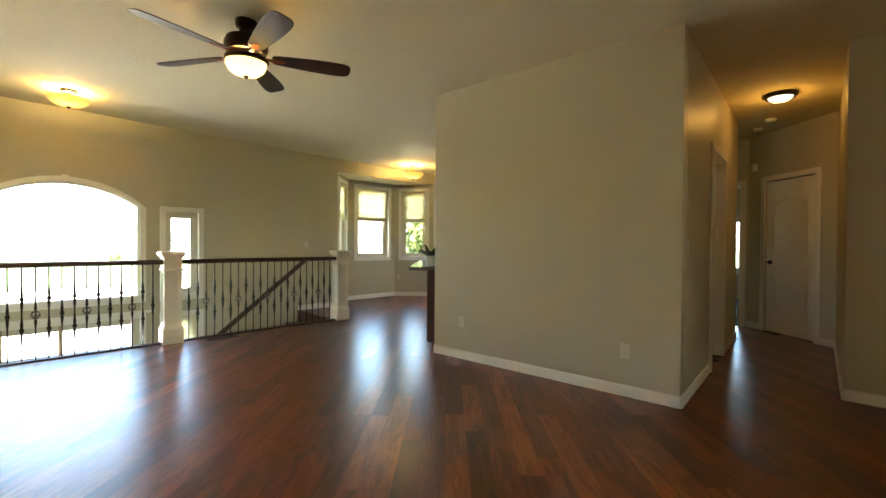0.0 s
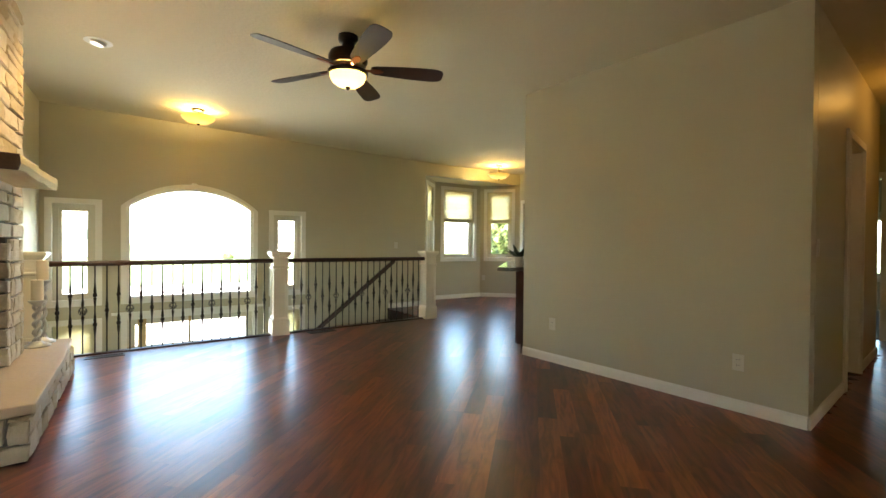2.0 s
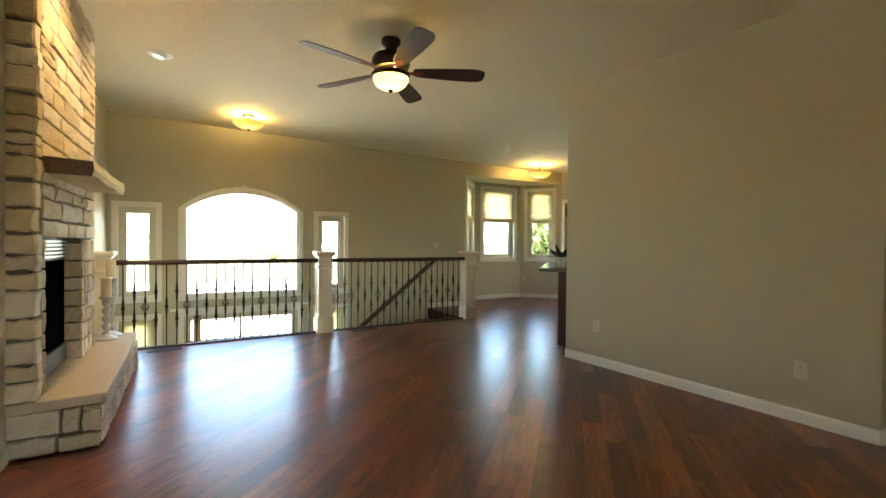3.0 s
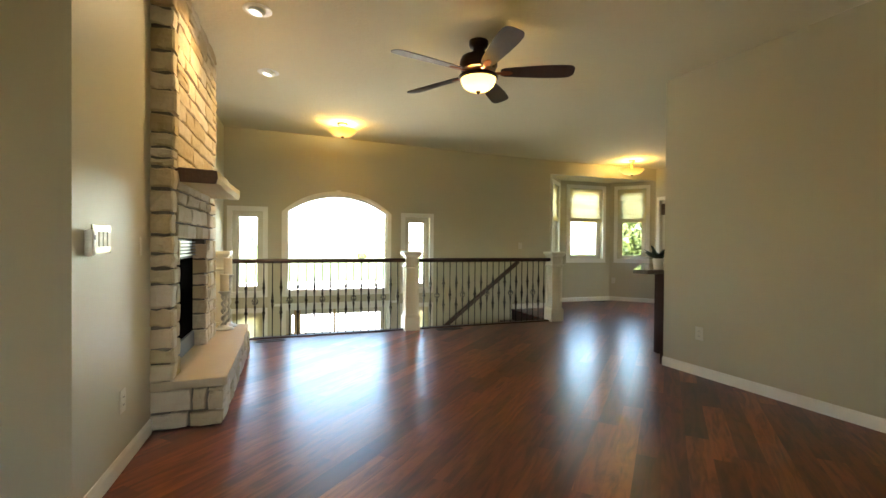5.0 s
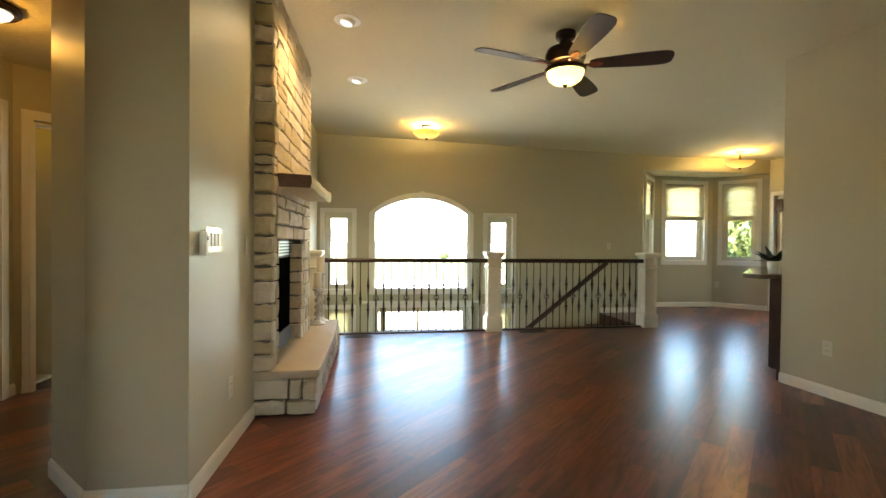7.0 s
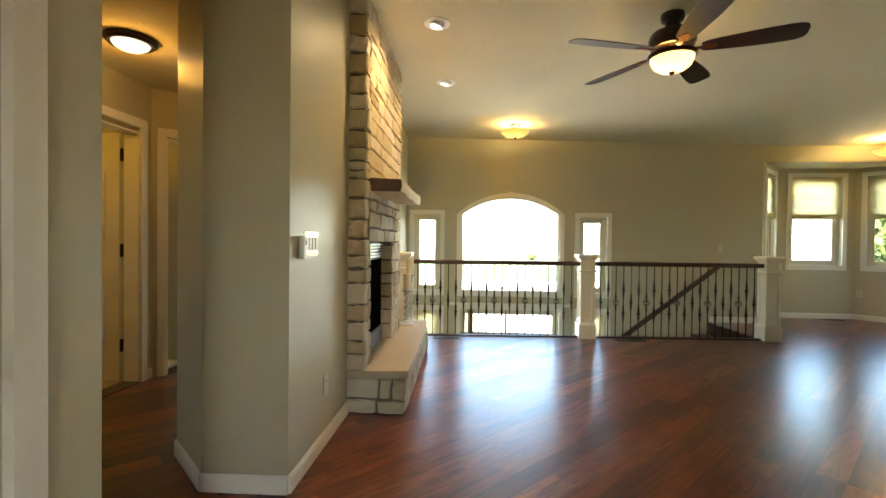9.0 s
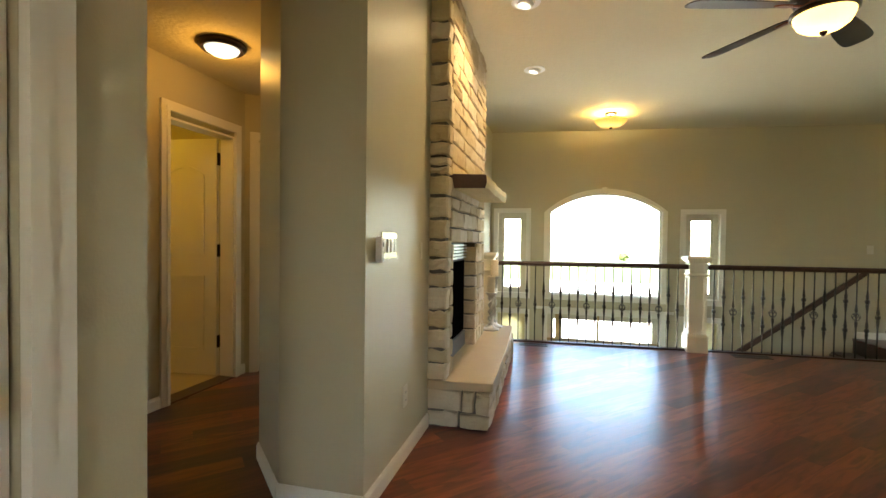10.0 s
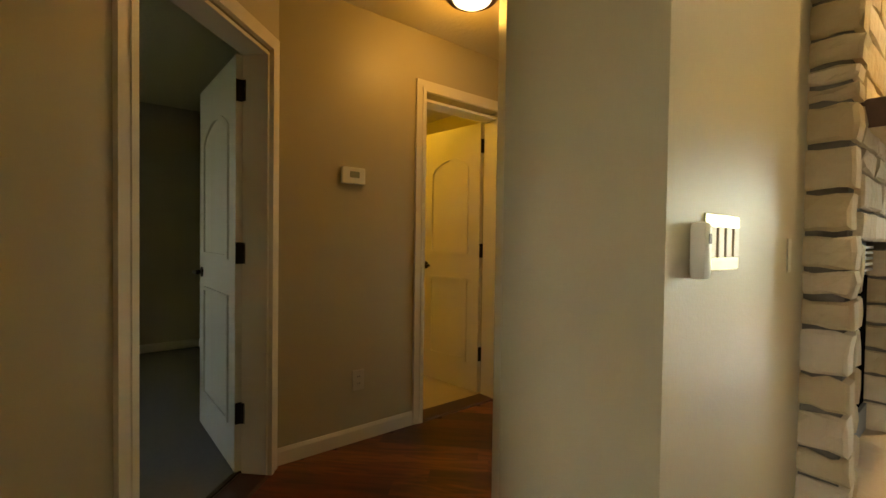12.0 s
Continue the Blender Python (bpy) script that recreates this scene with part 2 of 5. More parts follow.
def casing(name, m, u0, u1, za, zb, rise=0.0, w=0.068, d=0.018, sill=True, mat=None):
    """Flat moulded trim round an opening, on the room side of a wall."""
    mat = mat or WHITE
    root = tagged(thing(name, m, "white painted moulded casing round the opening", ""), kind="structure")
    for nm, a, b in (("stile", u0 - w, u0), ("stile", u1, u1 + w)):
        bm = bmesh.new()
        box(bm, a, b, -d, -0.001, (za - w if sill else 0), zb if not rise else zb)
        box(bm, a + w * (0.62 if a < u0 else 0.0), a + w * (1.0 if a < u0 else 0.38), -d - 0.006, -d + 0.0005, (za - w if sill else 0), zb)
        part("stile", bm, mat, root)
    bm = bmesh.new()
    if rise:
        n = 28
        for k in range(n):
            q = []
            for kk in (k, k + 1):
                f = kk / n
                ui = u0 + (u1 - u0) * f
                uo = u0 - w + (u1 - u0 + 2 * w) * f
                q.append(((ui, arch_z(ui, u0, u1, zb, rise)), (uo, arch_z(uo, u0 - w, u1 + w, zb, rise + w * 0.9))))
            vs = [bm.verts.new((x, y, z)) for y in (-d, -0.001) for x, z in (q[0][0], q[1][0], q[1][1], q[0][1])]
            bm.faces.new(vs[0:4]), bm.faces.new(vs[7:3:-1])
            for i, j in ((0, 1), (2, 3)):
                bm.faces.new((vs[i], vs[i + 4], vs[j + 4], vs[j]))
    else:
        box(bm, u0 - w, u1 + w, -d, -0.001, zb, zb + w)
        box(bm, u0 - w * 0.4, u1 + w * 0.4, -d - 0.006, -d + 0.0005, zb, zb + w * 0.4)
    part("head", bm, mat, root)
    if sill:
        bm = bmesh.new()
        box(bm, u0, u1, -d, -0.001, za - w, za)
        part("apron", bm, mat, root)
        bm = bmesh.new()
        box(bm, u0 - 0.001, u1 + 0.001, -d - 0.012, 0.06, za - 0.001, za + 0.014)
        part("sill", bm, mat, root, bevel=0.003)
    return root


def window(name, m, u0, u1, za, zb, rise=0.0, f=0.055, deep=0.06, label="almond vinyl window with clear glass", double=True):
    root = tagged(thing(name, m, label, ""), kind="structure")
    fr = bmesh.new()
    if rise:
        n = 28
        box(fr, u0, u0 + f, deep, deep + 0.05, za, zb), box(fr, u1 - f, u1, deep, deep + 0.05, za, zb)
        box(fr, u0 + f, u1 - f, deep, deep + 0.05, za, za + f)
        for k in range(n):
            q = []
            for kk in (k, k + 1):
                g = kk / n
                uo, ui = u0 + (u1 - u0) * g, u0 + f + (u1 - u0 - 2 * f) * g
                q.append(((ui, arch_z(ui, u0 + f, u1 - f, zb, rise - f)), (uo, arch_z(uo, u0, u1, zb, rise))))
            vs = [fr.verts.new((x, y, z)) for y in (deep, deep + 0.05) for x, z in (q[0][0], q[1][0], q[1][1], q[0][1])]
            fr.faces.new(vs[0:4]), fr.faces.new(vs[7:3:-1])
            for i, j in ((0, 1), (2, 3)):
                fr.faces.new((vs[i], vs[i + 4], vs[j + 4], vs[j]))
    else:
        box(fr, u0, u0 + f, deep, deep + 0.05, za, zb), box(fr, u1 - f, u1, deep, deep + 0.05, za, zb)
        box(fr, u0 + f, u1 - f, deep, deep + 0.05, za, za + f), box(fr, u0 + f, u1 - f, deep, deep + 0.05, zb - f, zb)
    part("window_frame", fr, VINYL if not rise else WHITE, root)
    if double and not rise:
        s = bmesh.new()
        g = f + 0.012
        for a, b, c, d in ((u0 + f, u0 + g + 0.02, za + f, zb - f), (u1 - g - 0.02, u1 - f, za + f, zb - f)):
            box(s, a, b, deep + 0.02, deep + 0.045, c, d)
        for c, d in ((za + f, za + g + 0.02), (zb - g - 0.02, zb - f)):
            box(s, u0 + g + 0.02, u1 - g - 0.02, deep + 0.02, deep + 0.045, c, d)
        part("sash", s, VINYL, root)
    g = bmesh.new()
    top = zb if not rise else zb
    if rise:
        pts = [(u0 + f, za + f), (u1 - f, za + f)] + [(u1 - f - (u1 - u0 - 2 * f) * k / 20, arch_z(u1 - f - (u1 - u0 - 2 * f) * k / 20, u0 + f, u1 - f, zb, rise - f)) for k in range(21)]
    else:
        pts = [(u0 + f, za + f), (u1 - f, za + f), (u1 - f, zb - f), (u0 + f, zb - f)]
    prism(g, pts, 0, 0.006, Matrix.Translation((0, deep + 0.034, 0)) @ Matrix.Rotation(radians(90), 4, "X"))
    pane = part("pane", g, GLASS, root)
    pane.visible_shadow = False
    return root


def baseboard(p0, p1, h=0.085, d=0.014, cuts=()):
    m, L = along(p0, p1)
    bm = bmesh.new()
    u = 0.0
    for a, b in [*cuts, (L, L)]:
        if a > u:
            prism(bm, [(-d, 0), (-0.001, 0), (-0.001, h), (-d * 0.45, h), (-d, h - 0.018)], u, a, m @ Matrix(((0, 0, 1, 0), (1, 0, 0, 0), (0, 1, 0, 0), (0, 0, 0, 1))))
        u = b
    return structure("baseboard", bm, WHITE, "white painted wooden baseboard along the wall")


# ---- large structure ----
WIN_Y = 7.37
X0 = -1.12
mw, _ = along((X0, WIN_Y), (4.31, WIN_Y))
LW = (0.115, 0.535, 0.40, 1.615, 0)
AR = (0.865, 2.405, 0.40, 1.62, 0.275)
RW = (2.705, 3.125, 0.40, 1.585, 0)
LOW = (0.865, 2.405, -1.25, 0.12, 0)
LOWL = (0.115, 0.535, -0.9, 0.10, 0)
LOWR = (2.705, 3.125, -0.9, 0.10, 0)
wall("wall_north", (X0, WIN_Y), (4.31, WIN_Y), -1.4, WALLTOP, [LW, AR, RW, LOW, LOWL, LOWR])
for k, o in enumerate((LW, AR, RW, LOWL, LOWR, LOW)):
    casing("window_casing", mw, *o)
    window("window_%d" % (k + 1), mw, *o, f=0.03 if o is AR else 0.055, deep=0.015 if o is AR else 0.06)
BAY = [(4.31, 7.37), (4.93, 7.99), (6.13, 7.99), (6.73, 7.37)]
BAYHEAD = 2.45
bay_open = [(0.15, 0.70), (0.21, 1.01), (0.15, 0.69)]
for k in range(3):
    mm, L = along(BAY[k], BAY[k + 1])
    a, b = bay_open[k]
    wall("wall_bay", BAY[k], BAY[k + 1], -0.3, WALLTOP, [(a, b, 0.86, 2.31, 0)])
    casing("window_casing", mm, a, b, 0.86, 2.31)
    window("window_%d" % (k + 7), mm, a, b, 0.86, 2.31)
    baseboard(BAY[k], BAY[k + 1])
bm = bmesh.new()
box(bm, 4.31, 6.73, 7.37, 7.50, BAYHEAD, WALLTOP)
structure("wall_bay_header", bm, PAINT, "greige drop beam over the bay")
bm = bmesh.new()
prism(bm, [(4.43, 7.50), (6.60, 7.50), (6.13, 7.985), (4.94, 7.985)], BAYHEAD, BAYHEAD + 0.1)
structure("ceiling_bay", bm, CEILING, "pale painted bay ceiling")
wall("wall_east_nook", (6.73, 7.37), (6.73, 1.9), -0.3, WALLTOP, [(0.11, 1.95, 0.02, 2.05, 0)])
me_, _ = along((6.73, 7.37), (6.73, 1.9))
casing("door_casing", me_, 0.11, 1.95, 0.0, 2.05, sill=False)
window("door_patio", me_, 0.11, 1.95, 0.02, 2.05, f=0.09, label="white glazed patio door")
wall("wall_west_foyer", (X0, 3.3), (X0, WIN_Y), -1.4, WALLTOP)
# fireplace wall and hall corner, one solid pier
bm = bmesh.new()
prism(bm, [(-0.925, 2.347), (-0.925, 3.34), (-1.243, 3.34), (-1.243, 4.78), (-1.60, 4.78), (-1.9, 4.78), (-1.68, 4.6), (-1.68, 2.665), (-1.335, 2.34)], 0, WALLTOP)
structure("wall_west_pier", bm, PAINT, "greige wall end with clipped corner beside the hall")
baseboard((-0.925, 2.347), (-0.925, 3.30))
baseboard((-1.335, 2.34), (-0.925, 2.347))
baseboard((-1.68, 2.665), (-1.335, 2.34))
# south-west wall with the near door
wall("wall_west", (-0.93, -3.0), (-0.93, 1.32), 0, WALLTOP, [(3.34, 4.104, 0, 2.03, 0)], th=0.12)
mwd, _ = along((-0.93, -3.0), (-0.93, 1.32))
casing("door_casing", mwd, 3.34, 4.104, 0, 2.03, sill=False, w=0.07)
baseboard((-0.93, -3.0), (-0.93, 1.32), cuts=[(3.27, 4.175)])
bm = bmesh.new()
box(bm, -1.07, -0.93, 1.32, 2.339, HALL, WALLTOP)
structure("wall_hall_header", bm, PAINT, "greige wall above the hall opening")
bm = bmesh.new()
box(bm, -1.86, -1.052, 1.20, 1.32, 0, HALL)
structure("wall_hall_south", bm, PAINT, "greige hall wall")
PA0, PA1 = (-1.86, 1.32), (-2.785, 2.245)
maA, LA = along(PA0, PA1)
OA = (LA - 0.905, LA - 0.095)
wall("wall_hall_angle", PA0, PA1, 0, HALL, [(*OA, 0, 2.045, 0)], th=0.12)
casing("door_casing", maA, *OA, 0, 2.045, sill=False)
PB0, PB1 = (-2.785, 2.245), (-2.785, 3.93)
mB, LB = along(PB0, PB1)
OB = (0.898, 1.555)
wall("wall_hall_west", PB0, PB1, 0, HALL, [(*OB, 0, 2.07, 0)], th=0.12)
casing("door_casing", mB, *OB, 0, 2.07, sill=False)
baseboard(PB0, PB1, cuts=[(OB[0] - 0.07, OB[1] + 0.07)])
PC0, PC1 = (-2.785, 3.93), (-1.935, 4.78)
mC, LC = along(PC0, PC1)
wall("wall_hall_end", PC0, PC1, 0, HALL, [(0.11, 0.82, 0, 2.045, 0)], th=0.12)
casing("door_casing", mC, 0.11, 0.82, 0, 2.045, sill=False)
bm = bmesh.new()
prism(bm, [(-6.2, -2.2), (-1.06, -2.2), (-1.06, 3.0), (-1.5, 6.6), (-6.2, 6.6)], HALL, HALL + 0.12)
structure("ceiling_hall", bm, CEILING, "tan painted hall ceiling")
# room behind the open angled door, and bath behind the other
wall("wall_bedroom", (-5.72, -2.1), (-5.72, 2.42), 0, HALL, [(0.9, 1.8, 0.8, 2.05, 0)], th=0.12)
for x0, x1, y0, y1 in ((-5.85, -2.91, 2.42, 2.52), (-5.85, -1.06, -2.2, -2.1)):
    bm = bmesh.new()
    box(bm, x0, x1, y0, y1, 0, HALL)
    structure("wall_bedroom", bm, PAINT, "greige bedroom wall")
mBed, _ = along((-5.72, -2.1), (-5.72, 2.42))
window("window_11", mBed, 0.9, 1.8, 0.8, 2.05)
casing("window_casing", mBed, 0.9, 1.8, 0.8, 2.05)
baseboard((-5.72, -2.1), (-5.72, 2.42)), baseboard((-5.72, 2.42), (-2.88, 2.42))
bm = bmesh.new()
box(bm, -4.7, -4.6, 2.53, 5.0, 0, HALL), box(bm, -4.7, -2.88, 4.45, 4.55, 0, HALL), box(bm, -4.7, -1.9, 6.4, 6.5, 0, HALL)
structure("wall_bath", bm, PAINT, "greige bathroom wall")
# middle block and east hall
BNEAR, BFAR = (3.440, 1.268), (3.272, 3.640)
HN = [BNEAR, (4.62, 1.42), (6.55, 1.62)]
bm = bmesh.new()
prism(bm, [BNEAR, (3.580, 1.286), (3.412, 3.650), BFAR], 0, WALLTOP)
structure("wall_block", bm, PAINT, "greige partition wall facing the living room")
mN, LN = along(HN[0], HN[2])
HN0 = (3.5805, 1.2845)
wall("wall_hall_north", HN0, HN[2], 0, WALLTOP, [(1.079, 1.839, 0, 2.03, 0)], th=0.14)
casing("door_casing", mN, 1.22, 1.98, 0, 2.03, sill=False)
baseboard(HN[0], HN[2], cuts=[(1.15, 2.05)])
baseboard(BFAR, BNEAR)
wall("wall_east", (4.54, 0.48), (4.54, -3.0), 0, WALLTOP, th=0.12)
baseboard((4.54, 0.48), (4.54, -3.0))
bm = bmesh.new()
prism(bm, [(4.665, 0.36), (4.54, 0.48), (6.75, 0.69), (6.77, 0.57)], 0, WALLTOP)
structure("wall_hall_side", bm, PAINT, "greige hall wall")
baseboard((6.75, 0.69), (4.54, 0.48))
EF = [(7.60, 1.70), (6.75, 0.69)]
mF, LF = along(*EF)
wall("wall_hall_far", EF[0], EF[1], 0, WALLTOP, [(0.30, 1.06, 0, 2.03, 0)], th=0.12)
casing("door_casing", mF, 0.30, 1.06, 0, 2.03, sill=False)
baseboard(EF[0], EF[1], cuts=[(0.23, 1.13)])
wall("wall_far_room", (7.60, 3.6), (7.60, 1.70), 0, WALLTOP, [(1.05, 1.80, 0, 2.03, 0)], th=0.12)
# Unseen slab set behind the closet door; it blocks light under the leaf.
bm = bmesh.new()
box(bm, 0.2, 1.16, 0.13, 0.16, 0, CEIL, mF)
structure("closet_light_stop", bm, PAINT, "greige slab added behind the closet door to stop light leaks")
mG, _ = along((7.60, 3.6), (7.60, 1.70))
casing("door_casing", mG, 1.05, 1.80, 0, 2.03, sill=False)
wall("wall_far_window", (11.2, 5.0), (11.2, -1.0), -0.3, WALLTOP, [(1.9, 3.1, 0.6, 1.75, 0)])
mH, _ = along((11.2, 5.0), (11.2, -1.0))
window("window_10", mH, 1.9, 3.1, 0.6, 1.75)
casing("window_casing", mH, 1.9, 3.1, 0.6, 1.75)
bm = bmesh.new()
box(bm, 7.62, 11.3, 5.0, 5.1, 0, WALLTOP), box(bm, 7.72, 11.3, -1.1, -1.0, 0, WALLTOP), box(bm, 6.9, 7.6, 3.6, 3.7, 0, WALLTOP), box(bm, 7.73, 7.83, -1.0, 1.5, 0, WALLTOP)
structure("wall_closing", bm, PAINT, "greige wall")
# Unseen window added to light the block wall and pier from behind.
SW = (3.66, 4.74, 0.55, 2.30)
mS, _ = along((4.54, -3.0), (-0.93, -3.0))
wall("wall_south", (4.54, -3.0), (-0.93, -3.0), 0, WALLTOP, [(*SW, 0)])
window("window_12", mS, *SW)
casing("window_casing", mS, *SW)
# Unseen wings added to shade the west wall and the east hall.
for x, y in ((-0.42, -1.0), (1.0, -2.05)):
    bm = bmesh.new()
    box(bm, x, x + 0.12, -2.999, y, 0, WALLTOP)
    structure("light_wing", bm, PAINT, "unseen greige wing wall that limits the south window's light")
# ceilings
bm = bmesh.new()
prism(bm, [(-1.25, -3.15), (11.35, -3.15), (11.35, 5.2), (7.05, 5.2), (7.05, 7.37), (-1.25, 7.51)], CEIL, CEIL + 0.15)
bmesh.ops.bisect_plane(bm, geom=list(bm.verts) + list(bm.edges) + list(bm.faces), plane_co=(4.6, 0, 0), plane_no=(1, 0, 0))
for v in bm.verts:
    if v.co.z < CEIL + 0.01:
        v.co.z = ceil_z(v.co.x)
structure("ceiling", bm, CEILING, "tan textured flat ceiling")
# floors
bm = bmesh.new()
prism(bm, [(-6.2, -3.1), (11.3, -3.1), (11.3, 5.1), (7.0, 5.1), (7.0, 7.4), (6.3, 8.1), (4.9, 8.1), (4.3, 7.5), (3.56, 7.5), (3.56, 6.17), (1.36, 6.07), (-1.24, 5.93), (-1.24, 4.0), (-3, 6.6), (-6.2, 6.6)], -0.28, -0.016)
structure("floor", bm, SUBFLOOR, "subfloor under the cherry planks")
bm = bmesh.new()
prism(bm, [(-5.72, -2.1), (-1.06, -2.1), (-1.06, 1.19), (-1.97, 1.19), (-2.87, 2.09), (-2.87, 2.42), (-5.72, 2.42)], -0.015, 0.004)
structure("floor_carpet", bm, CARPET, "grey-brown bedroom carpet")
bm = bmesh.new()
box(bm, -4.6, -2.85, 2.53, 4.45, -0.015, 0.004)
structure("floor_tile", bm, TILE, "beige bathroom tile floor")
bm = bmesh.new()
box(bm, 7.72, 11.2, -1.0, 5.0, -0.015, 0.004)
structure("floor_carpet", bm, CARPET, "grey-brown carpet")
baseboard((3.56, WIN_Y), (4.31, WIN_Y))
# foyer and stairs
bm = bmesh.new()
box(bm, X0, 7.0, 6.0, 7.37, -1.42, -1.30)
structure("floor_foyer", bm, TILE, "beige foyer floor")
bm = bmesh.new()
prism(bm, [(-1.24, 5.80), (3.56, 6.05), (3.56, 6.16), (-1.24, 5.92)], -1.3, -0.285)
structure("wall_foyer", bm, PAINT, "greige foyer wall")
stairs = thing("stairs", pose(0, 0, 0), "cherry stair flight down to the foyer", "stairs")
for k in range(7):
    bm = bmesh.new()
    box(bm, 3.56 - 0.25 * (k + 1), 3.56 - 0.25 * k + 0.0, 6.2, WIN_Y - 0.01, -0.186 * (k + 1) - 0.03, -0.186 * (k + 1))
    part("tread", bm, DARKWOOD, stairs, bevel=0.004)
    bm = bmesh.new()
    box(bm, 3.56 - 0.25 * k - 0.018, 3.56 - 0.25 * k - 0.001, 6.2, WIN_Y - 0.01, -0.186 * (k + 1), -0.186 * k - 0.031 if k else -0.02)
    part("riser", bm, DARKWOOD, stairs)

# ---- fireplace ----
def stone_mesh(w, d, h, rough=0.005, bev=0.0065):
    """A rough hewn stone with a pillowed face: w along x, d deep (face at y = 0, body behind), h high."""
    bm = bmesh.new()
    nx, nz = (3, 2) if w > 0.09 else (2, 2)
    b = min(bev, w * 0.2, h * 0.2)
    grid = []
    for k in range(nz + 1):
        row = []
        for i in range(nx + 1):
            edge = (i in (0, nx)) + (k in (0, nz))
            x = b + (w - 2 * b) * i / nx + random.uniform(-rough, rough) * (0.9 if i not in (0, nx) else 0.6)
            z = b + (h - 2 * b) * k / nz + random.uniform(-rough, rough) * 0.6
            row.append(bm.verts.new((x, random.uniform(-rough, rough) * 0.8 + (0.001 if edge else -0.001), z)))
        grid.append(row)
    for k in range(nz):
        for i in range(nx):
            bm.faces.new((grid[k][i], grid[k][i + 1], grid[k + 1][i + 1], grid[k + 1][i]))
    ring = grid[0] + [r[-1] for r in grid[1:]] + grid[-1][-2::-1] + [r[0] for r in grid[-2:0:-1]]
    c = Vector((w / 2, 0, h / 2))
    out, back = [], []
    for v in ring:
        q = v.co - c
        sx, sz = (w / 2) / (w / 2 - b), (h / 2) / (h / 2 - b)
        x, z = c.x + q.x * sx, c.z + q.z * sz
        j = random.uniform(-rough, rough) * 0.3
        out.append(bm.verts.new((x + j, b * 1.1, z + j)))
        back.append(bm.verts.new((x + j, d, z + j)))
    n = len(ring)
    for a in range(n):
        e = (a + 1) % n
        bm.faces.new((ring[a], ring[e], out[e], out[a])), bm.faces.new((out[a], out[e], back[e], back[a]))
    bm.faces.new(back)
    return bm


def clay_stone_material(name, cols):
    m = material(name, cols[0], 0.85, scale=11, bump=1.0, bump_scale=20, color2=cols[1])
    nt = m.node_tree
    p = nt.nodes["Principled BSDF"]
    src = p.inputs["Base Color"].links[0].from_socket
    oi, hs = nt.nodes.new("ShaderNodeObjectInfo"), nt.nodes.new("ShaderNodeHueSaturation")
    mr, ms = nt.nodes.new("ShaderNodeMapRange"), nt.nodes.new("ShaderNodeMapRange")
    mr.inputs["To Min"].default_value, mr.inputs["To Max"].default_value = 0.80, 1.12
    ms.inputs["From Min"].default_value, ms.inputs["From Max"].default_value = 1, 0
    ms.inputs["To Min"].default_value, ms.inputs["To Max"].default_value = 0.75, 1.15
    nt.links.new(oi.outputs["Random"], mr.inputs[0]), nt.links.new(oi.outputs["Random"], ms.inputs[0])
    nt.links.new(mr.outputs[0], hs.inputs["Value"]), nt.links.new(ms.outputs[0], hs.inputs["Saturation"])
    nt.links.new(src, hs.inputs["Color"]), nt.links.new(hs.outputs[0], p.inputs["Base Color"])
    return m


STONES = clay_stone_material("split tan limestone", ((0.55, 0.43, 0.265), (0.42, 0.32, 0.185)))
PALESTONE = clay_stone_material("pale cream limestone", ((0.56, 0.475, 0.335), (0.43, 0.35, 0.23)))


def lay(parent, m, w, z0, z1, d, course, length, mat, hole=None, rough=0.006, gap=0.012, name="stone", start=0.0):
    """Random ashlar over a face w wide; the face's frame m has x along it and y into the wall."""
    z = z0
    while z < z1 - 0.03:
        h = random.uniform(*course)
        if z + h > z1 - 0.05:
            h = z1 - z
        u = start
        while u < w - 0.01:
            l = random.uniform(*length)
            if u + l > w - length[0] * 0.5:
                l = w - u
            a, b = u, u + l
            spans = [(a, b)]
            if hole and z < hole[3] - 0.02 and z + h > hole[2] + 0.02:
                spans = [(a, min(b, hole[0])), (max(a, hole[1]), b)]
            for s, e in spans:
                if e - s > 0.035:
                    sp = [(z, h)]
                    if h > 0.13 and random.random() < 0.3:
                        k = random.uniform(0.4, 0.6)
                        sp = [(z, h * k), (z + h * k, h * (1 - k))]
                    for zz, hh in sp:
                        out = random.uniform(0, 0.005)
                        part(name, stone_mesh(e - s - gap, d, hh - gap, rough), mat, parent, at=m @ Matrix.Translation((s + gap / 2, -out, zz + gap / 2)) @ Matrix.Rotation(random.uniform(-0.012, 0.012), 4, "Y"))
            u = b
        z += h


random.seed(5)
FX, FY0, FY1 = -0.803, 3.305, 4.76
fire = thing("fireplace", pose(-0.95, 4.0, 0), "floor-to-ceiling tan split stone fireplace with raised hearth", "fireplace")
fw = fire.matrix_basis.inverted()
bm = bmesh.new()
OPEN = (3.475, 4.33, 0.30, 1.165)
box(bm, -1.24, FX - 0.020, 3.324, OPEN[0] - 0.02, 0, WALLTOP, fw)
box(bm, -1.24, FX - 0.020, OPEN[1] + 0.02, FY1 - 0.04, 0, WALLTOP, fw)
box(bm, -1.24, FX - 0.020, OPEN[0] - 0.02, OPEN[1] + 0.02, OPEN[3] + 0.02, WALLTOP, fw)
box(bm, -1.24, FX - 0.020, OPEN[0] - 0.02, OPEN[1] + 0.02, 0, 0.24, fw)
part("mortar_core", bm, MORTAR, fire, "grey mortar between the stones")
face = fw @ Matrix(((0, -1, 0, FX), (1, 0, 0, 0), (0, 0, 1, 0), (0, 0, 0, 1)))
